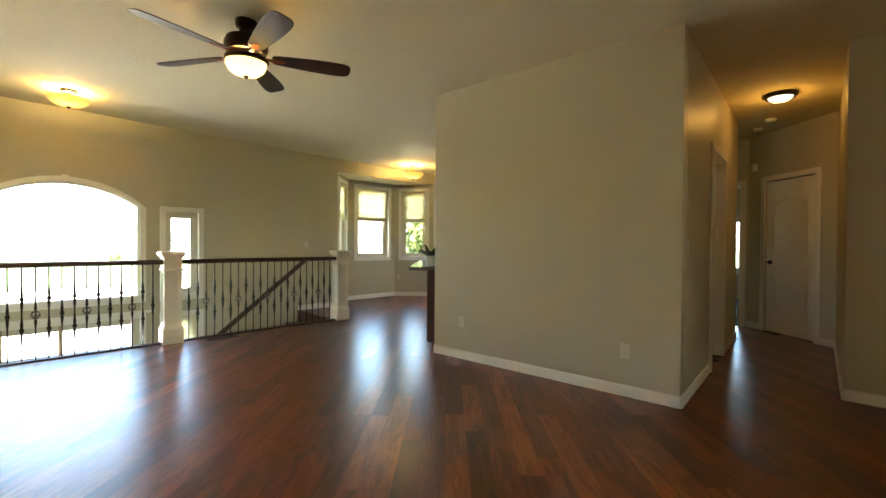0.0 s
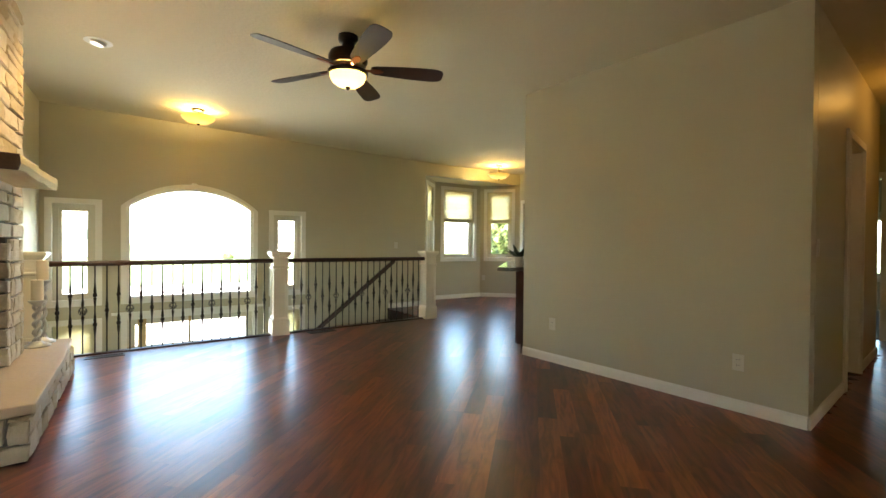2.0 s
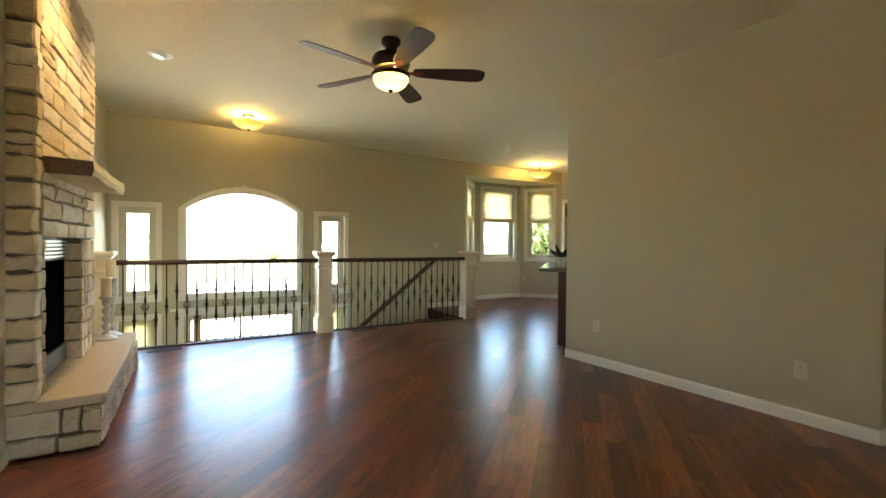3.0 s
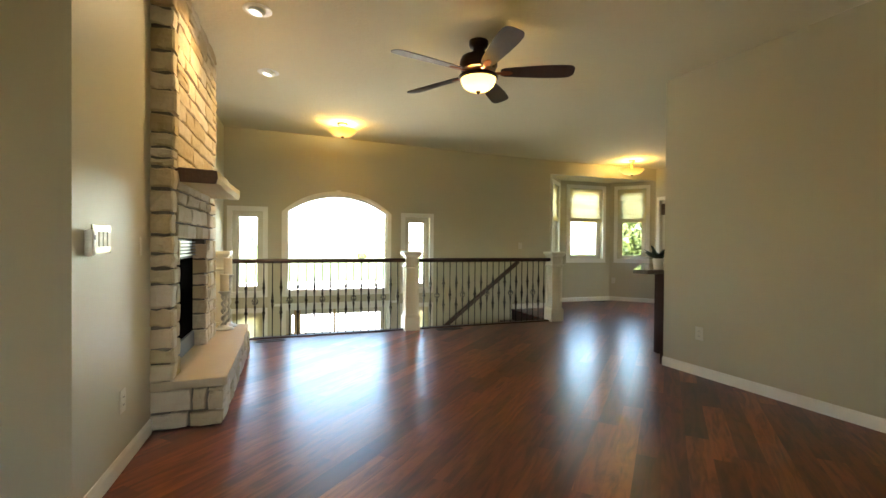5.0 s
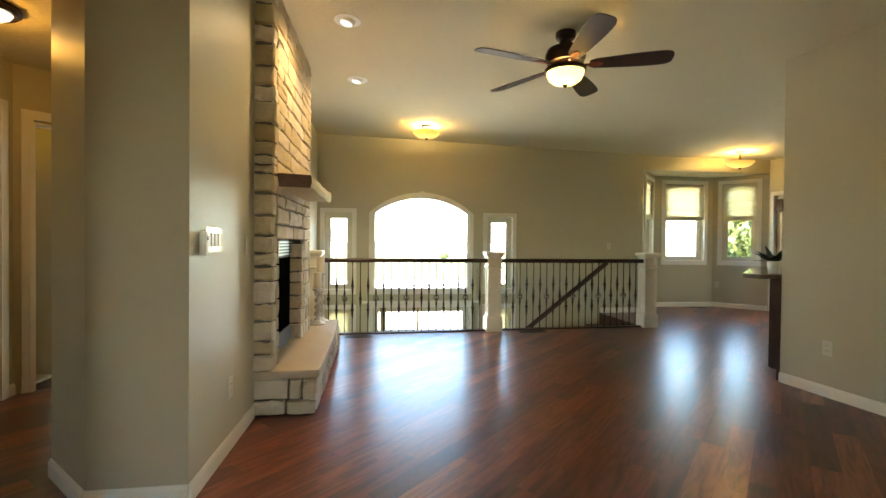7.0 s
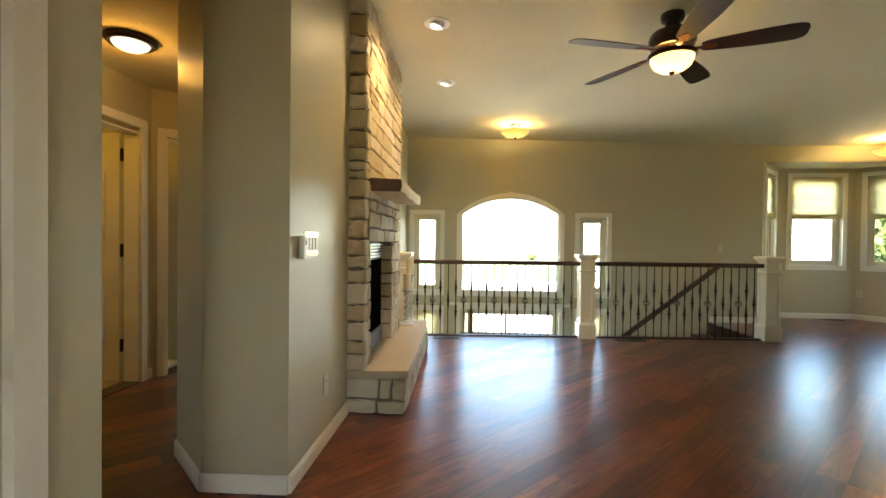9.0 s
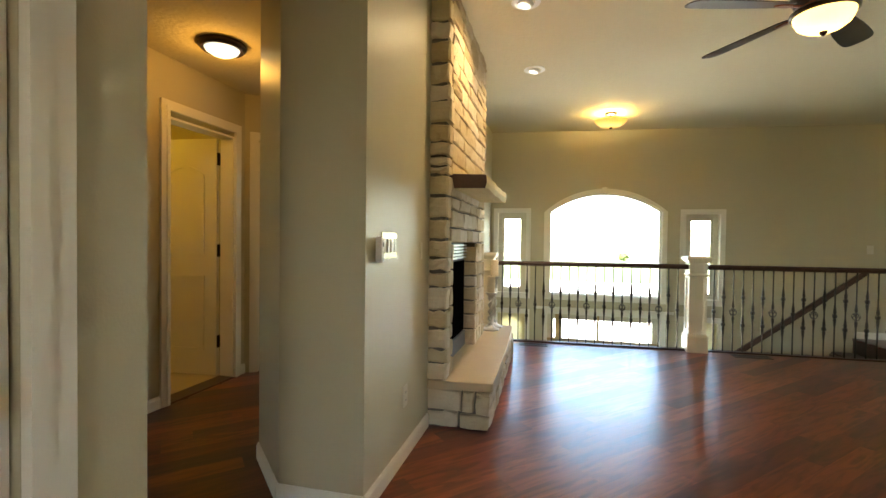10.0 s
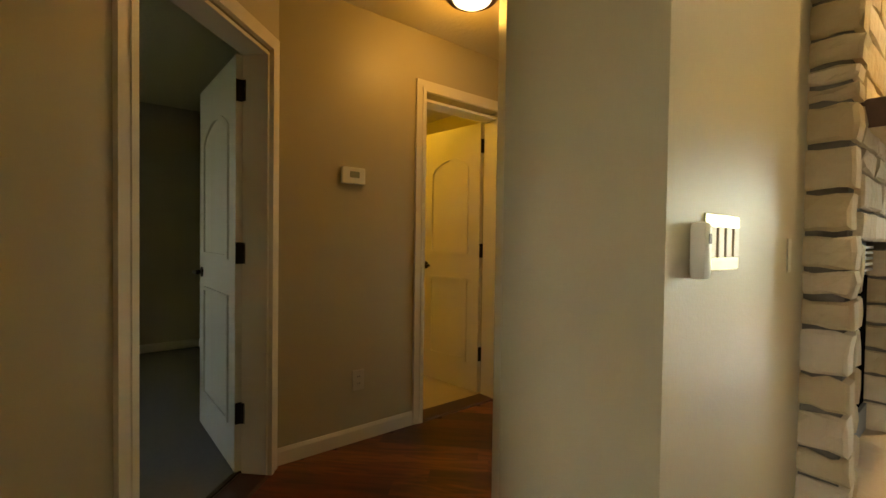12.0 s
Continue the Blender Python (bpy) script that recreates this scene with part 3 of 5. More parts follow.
# the face looks to +x: local x runs along world y, local y into the wall (-x)
hole = (OPEN[0] - FY0, OPEN[1] - FY0 + 0.066, 0.29, OPEN[3])
CORNER = 0.095
face = fw @ Matrix.Translation((FX, FY0, 0)) @ Matrix(((0, -1, 0, 0), (1, 0, 0, 0), (0, 0, 1, 0), (0, 0, 0, 1)))
lay(fire, face, FY1 - FY0, 0.297, 1.165, 0.075, (0.085, 0.15), (0.12, 0.24), STONES, hole, name="stone", start=CORNER + 0.010)
u = CORNER + 0.010
while u < FY1 - FY0 - 0.02:
    l = random.uniform(0.20, 0.30)
    if u + l > FY1 - FY0 - 0.12:
        l = FY1 - FY0 - u
    part("lintel_stone", stone_mesh(l - 0.010, 0.075, 0.090, 0.004), STONES, fire, at=face @ Matrix.Translation((u, -random.uniform(0, 0.005), 1.172)))
    u += l
lay(fire, face, FY1 - FY0, 1.270, CEIL + 0.04, 0.075, (0.085, 0.15), (0.18, 0.42), STONES, rough=0.007, name="stone", start=CORNER + 0.010)
side = fw @ Matrix.Translation((-0.945, FY0 + 0.001, 0))
zz = 0.298
while zz < CEIL:
    h = random.choice((0.06, 0.09, 0.10, 0.115, 0.13, 0.145))
    if zz + h > CEIL - 0.01:
        h = CEIL + 0.04 - zz
    part("corner_stone", stone_mesh(random.uniform(0.136, 0.148), CORNER, h - 0.015, 0.009, 0.011), STONES, fire, at=side @ Matrix.Translation((random.uniform(0, 0.004), -random.uniform(0.0, 0.008), zz)))
    zz += h
for yy in (OPEN[1] + 0.002,):
    zz = 0.30
    while zz < OPEN[3] - 0.03:
        h = random.uniform(0.09, 0.14)
        h = min(h, OPEN[3] - zz)
        part("reveal_stone", stone_mesh(0.106, 0.06, h - 0.014, 0.006), STONES, fire, at=fw @ Matrix.Translation((-0.910, yy, zz)))
        zz += h
fb = bmesh.new()
box(fb, -0.930, -0.910, OPEN[0], OPEN[1], 0.25, 1.17, fw)
firebox = part("firebox", fb, BLACK, fire, "black metal gas firebox with louvred top")
for k in range(5):
    bm = bmesh.new()
    box(bm, -0.908, -0.885, OPEN[0] + 0.004, OPEN[1] - 0.004, 1.04 + 0.025 * k, 1.052 + 0.025 * k, fw)
    part("louvre", bm, material("brushed grey metal", (0.35, 0.35, 0.36), 0.35, metal=0.9, bump=0) if k == 0 else bpy.data.materials["brushed grey metal"], firebox)
bm = bmesh.new()
box(bm, -0.908, -0.890, OPEN[0] + 0.004, OPEN[1] - 0.004, 0.300, 0.42, fw)
part("lower_grille", bm, material("dark grey metal", (0.08, 0.085, 0.09), 0.4, metal=0.6, bump=0), firebox)
bm = bmesh.new()
box(bm, -0.904, -0.898, OPEN[0] + 0.03, OPEN[1] - 0.03, 0.43, 1.02, fw)
part("glass_door", bm, material("smoked glass", (0.004, 0.004, 0.004), 0.6, bump=0, spec=0.0), firebox)
# hearth
bm = bmesh.new()
prism(bm, [(-0.94, 3.35), (-0.565, 3.36), (-0.545, 3.39), (-0.59, 5.26), (-1.09, 5.26), (-1.09, 4.74), (-0.94, 4.74)], 0, 0.24, fw)
part("hearth_core", bm, MORTAR, fire)
bm = bmesh.new()
prism(bm, [(-0.945, 3.300), (-0.522, 3.335), (-0.509, 3.348), (-0.53, 4.4), (-0.578, 5.29), (-1.10, 5.29), (-1.095, 4.74), (-0.90, 4.74), (-0.90, 3.45), (-0.945, 3.43)], 0.240, 0.296, fw)
part("hearth_slab", bm, SLABSTONE, fire, "smooth buff limestone hearth slab", bevel=0.008)
hs = fw @ Matrix.Translation((-0.944, 3.315, 0))
for u0, u1, z0, z1 in ((0, 0.232, 0.112, 0.236), (0.248, 0.318, 0.112, 0.236), (0.334, 0.412, 0.100, 0.210), (0.334, 0.412, 0.216, 0.236), (0, 0.210, 0.004, 0.098), (0.232, 0.412, 0.004, 0.086)):
    part("hearth_stone", stone_mesh(u1 - u0, 0.05, z1 - z0, 0.007), PALESTONE, fire, at=hs @ Matrix.Translation((u0, -random.uniform(0, 0.006), z0)))
he = fw @ Matrix.Translation((-0.525, 3.345, 0)) @ Matrix.Rotation(radians(1.2), 4, "Z") @ Matrix(((0, -1, 0, 0), (1, 0, 0, 0), (0, 0, 1, 0), (0, 0, 0, 1)))
lay(fire, he, 1.92, 0.004, 0.236, 0.05, (0.09, 0.13), (0.12, 0.28), PALESTONE, rough=0.008, name="hearth_stone")
# mantel, a rough beam
bm = bmesh.new()
n = 12
ring = []
for k in range(n + 1):
    y = 3.43 + (4.53 - 3.43) * k / n
    dx = 0.004 * math.sin(k * 1.7) + 0.008 * math.sin(k * 0.6)
    ring.append([bm.verts.new((x, y, z)) for x, z in ((-0.822, 1.528), (-0.592 + dx, 1.524 + 0.006 * math.sin(k)), (-0.580 + dx * 0.5, 1.56), (-0.585 + dx * 0.7, 1.607), (-0.822, 1.617))])
for a, c in zip(ring, ring[1:]):
    for i in range(5):
        bm.faces.new((a[i], a[(i + 1) % 5], c[(i + 1) % 5], c[i]))
bm.faces.new(ring[0]), bm.faces.new(ring[-1][::-1])
bmesh.ops.transform(bm, matrix=fw, verts=bm.verts)
part("mantel", bm, MANTEL, fire, "rough-hewn brown oak mantel beam", bevel=0.004)
bm = bmesh.new()
prism(bm, [(-0.821, 1.526), (-0.590, 1.522), (-0.579, 1.56), (-0.584, 1.608), (-0.821, 1.618)], 0, 0.005, fw @ Matrix(((1, 0, 0, 0), (0, 0, 1, 3.4245), (0, 1, 0, 0), (0, 0, 0, 1))))
part("mantel_end_grain", bm, material("dark end grain", (0.12, 0.048, 0.022), 0.6, scale=20, vary=0.3, bump=0.4, bump_scale=60), fire, "dark red-brown end grain of the mantel")


# ---- candlesticks ----
def candlestick(x, y, z, h, ch):
    root = thing("candlestick", pose(x, y, z), "silver barley-twist candlestick with a cream pillar candle on the hearth", "candlestick", "candlesticks on the hearth")
    silver = bpy.data.materials.get("aged silver") or material("aged silver", (0.60, 0.58, 0.54), 0.35, metal=0.75, vary=0.2, bump=0.1)
    bm = bmesh.new()
    lathe(bm, [(0, 0), (0.085, 0), (0.088, 0.010), (0.075, 0.018), (0.045, 0.028), (0.032, 0.045), (0.0, 0.045)])
    part("foot", bm, silver, root, smooth=True)
    for k in range(2):
        bm = bmesh.new()
        rings = []
        n = 34
        for i in range(n + 1):
            f = i / n
            a = k * math.pi + f * 4.2 * math.pi
            c = Vector((0.018 * math.cos(a), 0.018 * math.sin(a), 0.04 + f * (h - 0.085)))
            rings.append([bm.verts.new(c + Vector((0.016 * math.cos(j * math.pi / 3), 0.016 * math.sin(j * math.pi / 3), 0))) for j in range(6)])
        for p, q in zip(rings, rings[1:]):
            for j in range(6):
                bm.faces.new((p[j], p[(j + 1) % 6], q[(j + 1) % 6], q[j]))
        part("twist", bm, silver, root, smooth=True)
    bm = bmesh.new()
    lathe(bm, [(0, h - 0.05), (0.025, h - 0.05), (0.035, h - 0.03), (0.056, h - 0.012), (0.058, h - 0.002), (0, h - 0.002)])
    part("cup", bm, silver, root, smooth=True)
    bm = bmesh.new()
    lathe(bm, [(0, h), (0.040, h), (0.040, h + ch - 0.004), (0.036, h + ch), (0.0, h + ch - 0.008)])
    candle = part("candle", bm, material("cream wax", (0.74, 0.62, 0.44), 0.5, bump=0.02) if "cream wax" not in bpy.data.materials else bpy.data.materials["cream wax"], root, "cream pillar candle", smooth=True)
    bm = bmesh.new()
    lathe(bm, [(0, h + ch - 0.008), (0.0015, h + ch - 0.008), (0.0015, h + ch + 0.006), (0, h + ch + 0.006)], 5)
    part("wick", bm, BLACK, candle)
    return root


candlestick(-0.765, 5.01, 0.2965, 0.375, 0.165)
candlestick(-0.757, 5.17, 0.2965, 0.525, 0.165)


# ---- railing ----
def newel(x, y):
    root = thing("newel_post", pose(x, y, -0.014), "cream painted box newel post with recessed panels and cap", "newel post", "newel posts of the landing rail")
    bm = bmesh.new()
    box(bm, -0.105, 0.105, -0.105, 0.105, 0, 0.185)
    part("plinth", bm, CREAM, root, bevel=0.004)
    bm = bmesh.new()
    prism(bm, [(-0.105, -0.105), (0.105, -0.105), (0.105, 0.105), (-0.105, 0.105)], 0.185, 0.2)
    for v in bm.verts:
        if v.co.z > 0.19:
            v.co.z = 0.212
            v.co.x *= 0.86
            v.co.y *= 0.86
    part("base_moulding", bm, CREAM, root)
    bm = bmesh.new()
    box(bm, -0.076, 0.076, -0.076, 0.076, 0.211, 0.984)
    part("shaft", bm, CREAM, root)
    for k in range(4):
        r = Matrix.Rotation(k * math.pi / 2, 4, "Z")
        for z0, z1 in ((0.248, 0.818), (0.905, 0.970)):
            bm = bmesh.new()
            for a in ((-0.088, -0.052, z0 - 0.03, z1 + 0.012), (0.052, 0.0755, z0 - 0.03, z1 + 0.012)):
                box(bm, a[0], a[1], -0.088, -0.0755, a[2], a[3], r)
            box(bm, -0.052, 0.052, -0.088, -0.0755, z0 - 0.03, z0, r), box(bm, -0.052, 0.052, -0.088, -0.0755, z1, z1 + 0.012, r)
            part("panel_frame", bm, CREAM, root)
    for nm, pr in (("collar", [(0.088, 0.838), (0.100, 0.848), (0.100, 0.862), (0.088, 0.872)]), ("cap", [(0.086, 0.985), (0.100, 1.000), (0.122, 1.028), (0.122, 1.050), (0.110, 1.060)])):
        bm = bmesh.new()
        rings = [[bm.verts.new((sx * a, sy * a, z)) for sx, sy in ((-1, -1), (1, -1), (1, 1), (-1, 1))] for a, z in pr]
        for p, q in zip(rings, rings[1:]):
            for i in range(4):
                bm.faces.new((p[i], p[(i + 1) % 4], q[(i + 1) % 4], q[i]))
        bm.faces.new(rings[0][::-1]), bm.faces.new(rings[-1])
        part(nm, bm, CREAM, root)
    return root


def bar_mesh(kind):
    bm = bmesh.new()
    t = 0.0070
    knots = {"single": [0.46], "double": [0.62, 0.32], "basket": [0.46]}[kind]
    prof = [(0, 0.03), (t, 0.03)]
    for k in sorted(knots):
        if kind == "basket":
            prof += [(t, k - 0.13), (0.0145, k - 0.058), (0.006, k - 0.045), (0.006, k + 0.045), (0.0145, k + 0.058), (t, k + 0.13)]
        else:
            prof += [(t, k - 0.12), (0.0150, k - 0.035), (0.0095, k - 0.024), (0.0205, k - 0.012), (0.0205, k + 0.012), (0.0095, k + 0.024), (0.0150, k + 0.035), (t, k + 0.12)]
    prof += [(t, 0.92), (0, 0.92)]
    prof = [p for i, p in enumerate(prof) if i < 2 or p[1] > prof[i - 1][1] or i > len(prof) - 2]
    lathe(bm, prof, 6)
    return mesh_of("baluster", bm, IRON, smooth=True)


BARS = {k: bar_mesh(k) for k in ("single", "double", "basket")}
bm = bmesh.new()
for k in range(6):
    rings = []
    for i in range(11):
        f = i / 10
        a = k * math.pi / 3 + f * math.pi * 0.5
        r = 0.004 + 0.031 * math.sin(math.pi * f) ** 0.8
        c = Vector((r * math.cos(a), r * math.sin(a), 0.415 + 0.09 * f))
        t = Vector((math.cos(a), math.sin(a), 0))
        s_ = Vector((-math.sin(a), math.cos(a), 0))
        rings.append([bm.verts.new(c + t * u * 0.003 + s_ * v * 0.0038) for u, v in ((-1, -1), (1, -1), (1, 1), (-1, 1))])
    for p, q in zip(rings, rings[1:]):
        for j in range(4):
            bm.faces.new((p[j], p[(j + 1) % 4], q[(j + 1) % 4], q[j]))
    bm.faces.new(rings[0][::-1]), bm.faces.new(rings[-1])
SILVERED = material("worn iron", (0.10, 0.09, 0.085), 0.45, metal=0.6, bump=0)
bmesh.ops.remove_doubles(bm, verts=[v for v in bm.verts if v.co.z < 0.4155 or v.co.z > 0.5045], dist=0.0045)
BASKET = mesh_of("basket", bm, SILVERED)


def railing(p0, p1, first):
    m, L = along(p0, p1)
    root = thing("railing", m @ Matrix.Translation((0, 0, -0.014)), "dark wood rail with black iron twisted balusters between newels", "railing", "railings of the landing")
    bm = bmesh.new()
    prism(bm, [(-0.032, 0.925), (-0.022, 0.915), (0.022, 0.915), (0.032, 0.925), (0.034, 0.950), (0.020, 0.968), (-0.020, 0.968), (-0.034, 0.950)], 0, L, Matrix(((0, 0, 1, 0), (1, 0, 0, 0), (0, 1, 0, 0), (0, 0, 0, 1))))
    part("handrail", bm, DARKWOOD, root, "dark stained wooden handrail")
    bm = bmesh.new()
    box(bm, 0, L, -0.035, 0.035, 0.001, 0.032)
    part("shoe_rail", bm, DARKWOOD, root, bevel=0.004)
    n = 21
    for k in range(n):
        kind = ("basket", "double", "single", "double")[(k - first) % 4]
        ob = new("baluster", BARS[kind])
        ob.parent = root
        ob.matrix_basis = Matrix.Translation((L * (k + 1) / (n + 1), 0, 0)) @ Matrix.Rotation(math.pi / 6, 4, "Z")
        if kind == "basket":
            b = new("basket", BASKET)
            b.parent = ob
    return root


P1, P2, P3 = (-0.945, 5.90), (1.355, 6.02), (3.62, 6.12)
for p in (P1, P2, P3):
    newel(*p)


def between(a, b, r=0.0865):
    v = (Vector(b) - Vector(a)).normalized() * r
    return (a[0] + v.x, a[1] + v.y), (b[0] - v.x, b[1] - v.y)


railing(*between(P1, P2), 2)
railing(*between(P2, P3), 2)
# stair rail on the far wall
root = thing("stair_handrail", pose(3.63, 7.30, 0.85), "dark stained wooden stair handrail on the far wall", "handrail")
d = Vector((-1.62, 0, -1.29))
ang = math.atan2(-d.z, -d.x)
bm = bmesh.new()
prism(bm, [(-0.026, -0.03), (0.026, -0.03), (0.03, 0.01), (0.018, 0.032), (-0.018, 0.032), (-0.03, 0.01)], 0, d.length, Matrix.Rotation(-ang + math.pi, 4, "Y") @ Matrix.Rotation(0, 4, "Z") @ Matrix(((0, 0, 1, 0), (1, 0, 0, 0), (0, -1, 0, 0), (0, 0, 0, 1))))
part("rail", bm, DARKWOOD, root)
for f in (0.12, 0.5, 0.88):
    bm = bmesh.new()
    c = d * f
    box(bm, c.x - 0.012, c.x + 0.012, 0.0, 0.069, c.z - 0.06, c.z - 0.035)
    box(bm, c.x - 0.008, c.x + 0.008, -0.008, 0.008, c.z - 0.05, c.z - 0.01)
    part("bracket", bm, BRONZE, root)


# ---- ceiling fan ----
fan = thing("ceiling_fan", pose(1.285, 3.56, ceil_z(1.285) + 0.002), "dark bronze five-blade ceiling fan with a lit glass bowl", "ceiling fan")
for nm, prof, mat in (("canopy", [(0, 0.019), (0.076, 0.019), (0.078, -0.03), (0.070, -0.05), (0.050, -0.062), (0.048, -0.085), (0.034, -0.098), (0, -0.098)], BRONZE),
                      ("rod", [(0, -0.09), (0.014, -0.09), (0.014, -0.13), (0, -0.13)], BRONZE),
                      ("rod_collar", [(0, -0.100), (0.030, -0.104), (0.034, -0.112), (0.05, -0.122), (0, -0.122)], BRONZE),
                      ("motor_housing", [(0, -0.118), (0.09, -0.120), (0.138, -0.134), (0.152, -0.165), (0.152, -0.205), (0.140, -0.222), (0.138, -0.236), (0.10, -0.246), (0, -0.246)], BRONZE),
                      ("light_neck", [(0, -0.24), (0.095, -0.24), (0.115, -0.252), (0.105, -0.272), (0, -0.272)], COPPER),
                      ("fitter", [(0.11, -0.272), (0.148, -0.274), (0.158, -0.284), (0.156, -0.300), (0.146, -0.308), (0.13, -0.292)], BRONZE),
                      ("bowl", [(0.142, -0.300), (0.139, -0.322), (0.122, -0.358), (0.088, -0.384), (0.045, -0.397), (0.0, -0.400)], BOWL),
                      ("finial", [(0, -0.394), (0.018, -0.396), (0.020, -0.406), (0.009, -0.420), (0.0, -0.425)], BRONZE)):
    bm = bmesh.new()
    lathe(bm, prof, 28)
    part(nm, bm, mat, fan, smooth=True)
bm = bmesh.new()
PROFILE = ((0.178, 0.034), (0.190, 0.043), (0.215, 0.053), (0.30, 0.063), (0.39, 0.070), (0.475, 0.077), (0.56, 0.081), (0.65, 0.082), (0.70, 0.079), (0.733, 0.069), (0.751, 0.052), (0.758, 0.027))
N = len(PROFILE) - 1
up = [[bm.verts.new((x, s * w, 0.003)) for s in (-1, 1)] for x, w in PROFILE]
lo = [[bm.verts.new((x, s * w, -0.003)) for s in (-1, 1)] for x, w in PROFILE]
for i in range(N):
    bm.faces.new((up[i][0], up[i + 1][0], up[i + 1][1], up[i][1])), bm.faces.new((lo[i][1], lo[i + 1][1], lo[i + 1][0], lo[i][0]))
    bm.faces.new((up[i][0], lo[i][0], lo[i + 1][0], up[i + 1][0])), bm.faces.new((up[i + 1][1], lo[i + 1][1], lo[i][1], up[i][1]))
bm.faces.new((up[0][1], lo[0][1], lo[0][0], up[0][0])), bm.faces.new((up[-1][0], lo[-1][0], lo[-1][1], up[-1][1]))
BL = mesh_of("blade", bm, BLADE)
bm = bmesh.new()
box(bm, 0.08, 0.20, -0.012, 0.012, -0.012, -0.004)
prism(bm, [(0.19, -0.028), (0.25, -0.022), (0.275, 0), (0.25, 0.022), (0.19, 0.028), (0.175, 0)], -0.011, -0.0035)
ARM = mesh_of("blade_arm", bm, COPPER)
for k in range(5):
    b = new("blade", BL)
    b.parent = fan
    b.matrix_basis = Matrix.Translation((0, 0, -0.252)) @ Matrix.Rotation(radians(-22 + 72 * k), 4, "Z") @ Matrix.Rotation(radians(-13), 4, "X")
    a = new("blade_arm", ARM)
    a.parent = b
bulb("fan_lamp", (1.285, 3.56, ceil_z(1.285) - 0.335), 6.5, WARM, 0.07)


# ---- other lamps ----
translucent(BOWL, (0.95, 0.84, 0.50), 0.03)
translucent(ALABASTER, (1.0, 0.62, 0.18), 0.04)

def turned(root, items, n=28):
    for nm, prof, mat in items:
        bm = bmesh.new()
        lathe(bm, prof, n)
        part(nm, bm, mat, root, smooth=True)


van = thing("vanity_light", pose(-3.3, 5.0, HALL), "small lit frosted glass lamp in the room beyond", "ceiling light")
turned(van, [("canopy", [(0, 0), (0.05, 0), (0.045, -0.03), (0.015, -0.05), (0.015, -0.10), (0, -0.10)], BRONZE), ("shade", [(0.03, -0.09), (0.055, -0.10), (0.05, -0.24), (0, -0.24)], DISC)])
dome = thing("dome_light", pose(0.49, 6.50, ceil_z(0.49)), "semi-flush amber alabaster bowl ceiling light, lit", "ceiling light")
turned(dome, [("canopy", [(0, 0), (0.075, 0), (0.07, -0.025), (0.02, -0.03), (0, -0.03)], BRONZE), ("stem", [(0, -0.03), (0.01, -0.03), (0.01, -0.18), (0, -0.18)], BRONZE),
              ("bowl", [(0.190, -0.090), (0.187, -0.098), (0.17, -0.125), (0.125, -0.158), (0.06, -0.175), (0.0, -0.178)], ALABASTER),
              ("finial", [(0, -0.172), (0.018, -0.178), (0.016, -0.192), (0, -0.20)], BRONZE)])
bulb("dome_lamp", (0.49, 6.50, ceil_z(0.49) - 0.075), 1.9, WARM, 0.04)
nook = thing("pendant_light", pose(5.65, 6.82, ceil_z(5.65)), "hanging amber alabaster bowl light with gilt stem, lit", "ceiling light")
GILT = material("antique gilt", (0.50, 0.34, 0.12), 0.35, metal=0.8, bump=0)
turned(nook, [("canopy", [(0, 0), (0.065, 0), (0.06, -0.02), (0.02, -0.035), (0, -0.035)], GILT), ("stem", [(0, -0.03), (0.012, -0.03), (0.02, -0.10), (0.012, -0.16), (0.012, -0.258), (0, -0.258)], GILT),
              ("bowl", [(0.21, -0.165), (0.206, -0.175), (0.186, -0.205), (0.135, -0.240), (0.065, -0.258), (0.0, -0.262)], ALABASTER),
              ("finial", [(0, -0.258), (0.02, -0.263), (0.018, -0.28), (0, -0.29)], BRONZE)])
bulb("nook_lamp", (5.65, 6.82, ceil_z(5.65) - 0.14), 2.3, WARM, 0.04)


def disc_light(name, x, y, z, r, power):
    root = thing(name, pose(x, y, z), "flush round hall light with bronze ring and lit white diffuser", "ceiling light", "flush hall lights")
    turned(root, [("ring", [(0, 0), (r, 0), (r, -0.022), (r * 0.88, -0.040), (r * 0.74, -0.036), (r * 0.74, -0.01)], BRONZE),
                  ("diffuser", [(r * 0.74, -0.028), (r * 0.66, -0.05), (r * 0.45, -0.068), (r * 0.2, -0.076), (0, -0.078)], DISC)])
    bulb(name + "_lamp", (x, y, z - 0.13), power, (1.0, 0.55, 0.03) if name == "bath_light" else (1.0, 0.50, 0.10), 0.06)


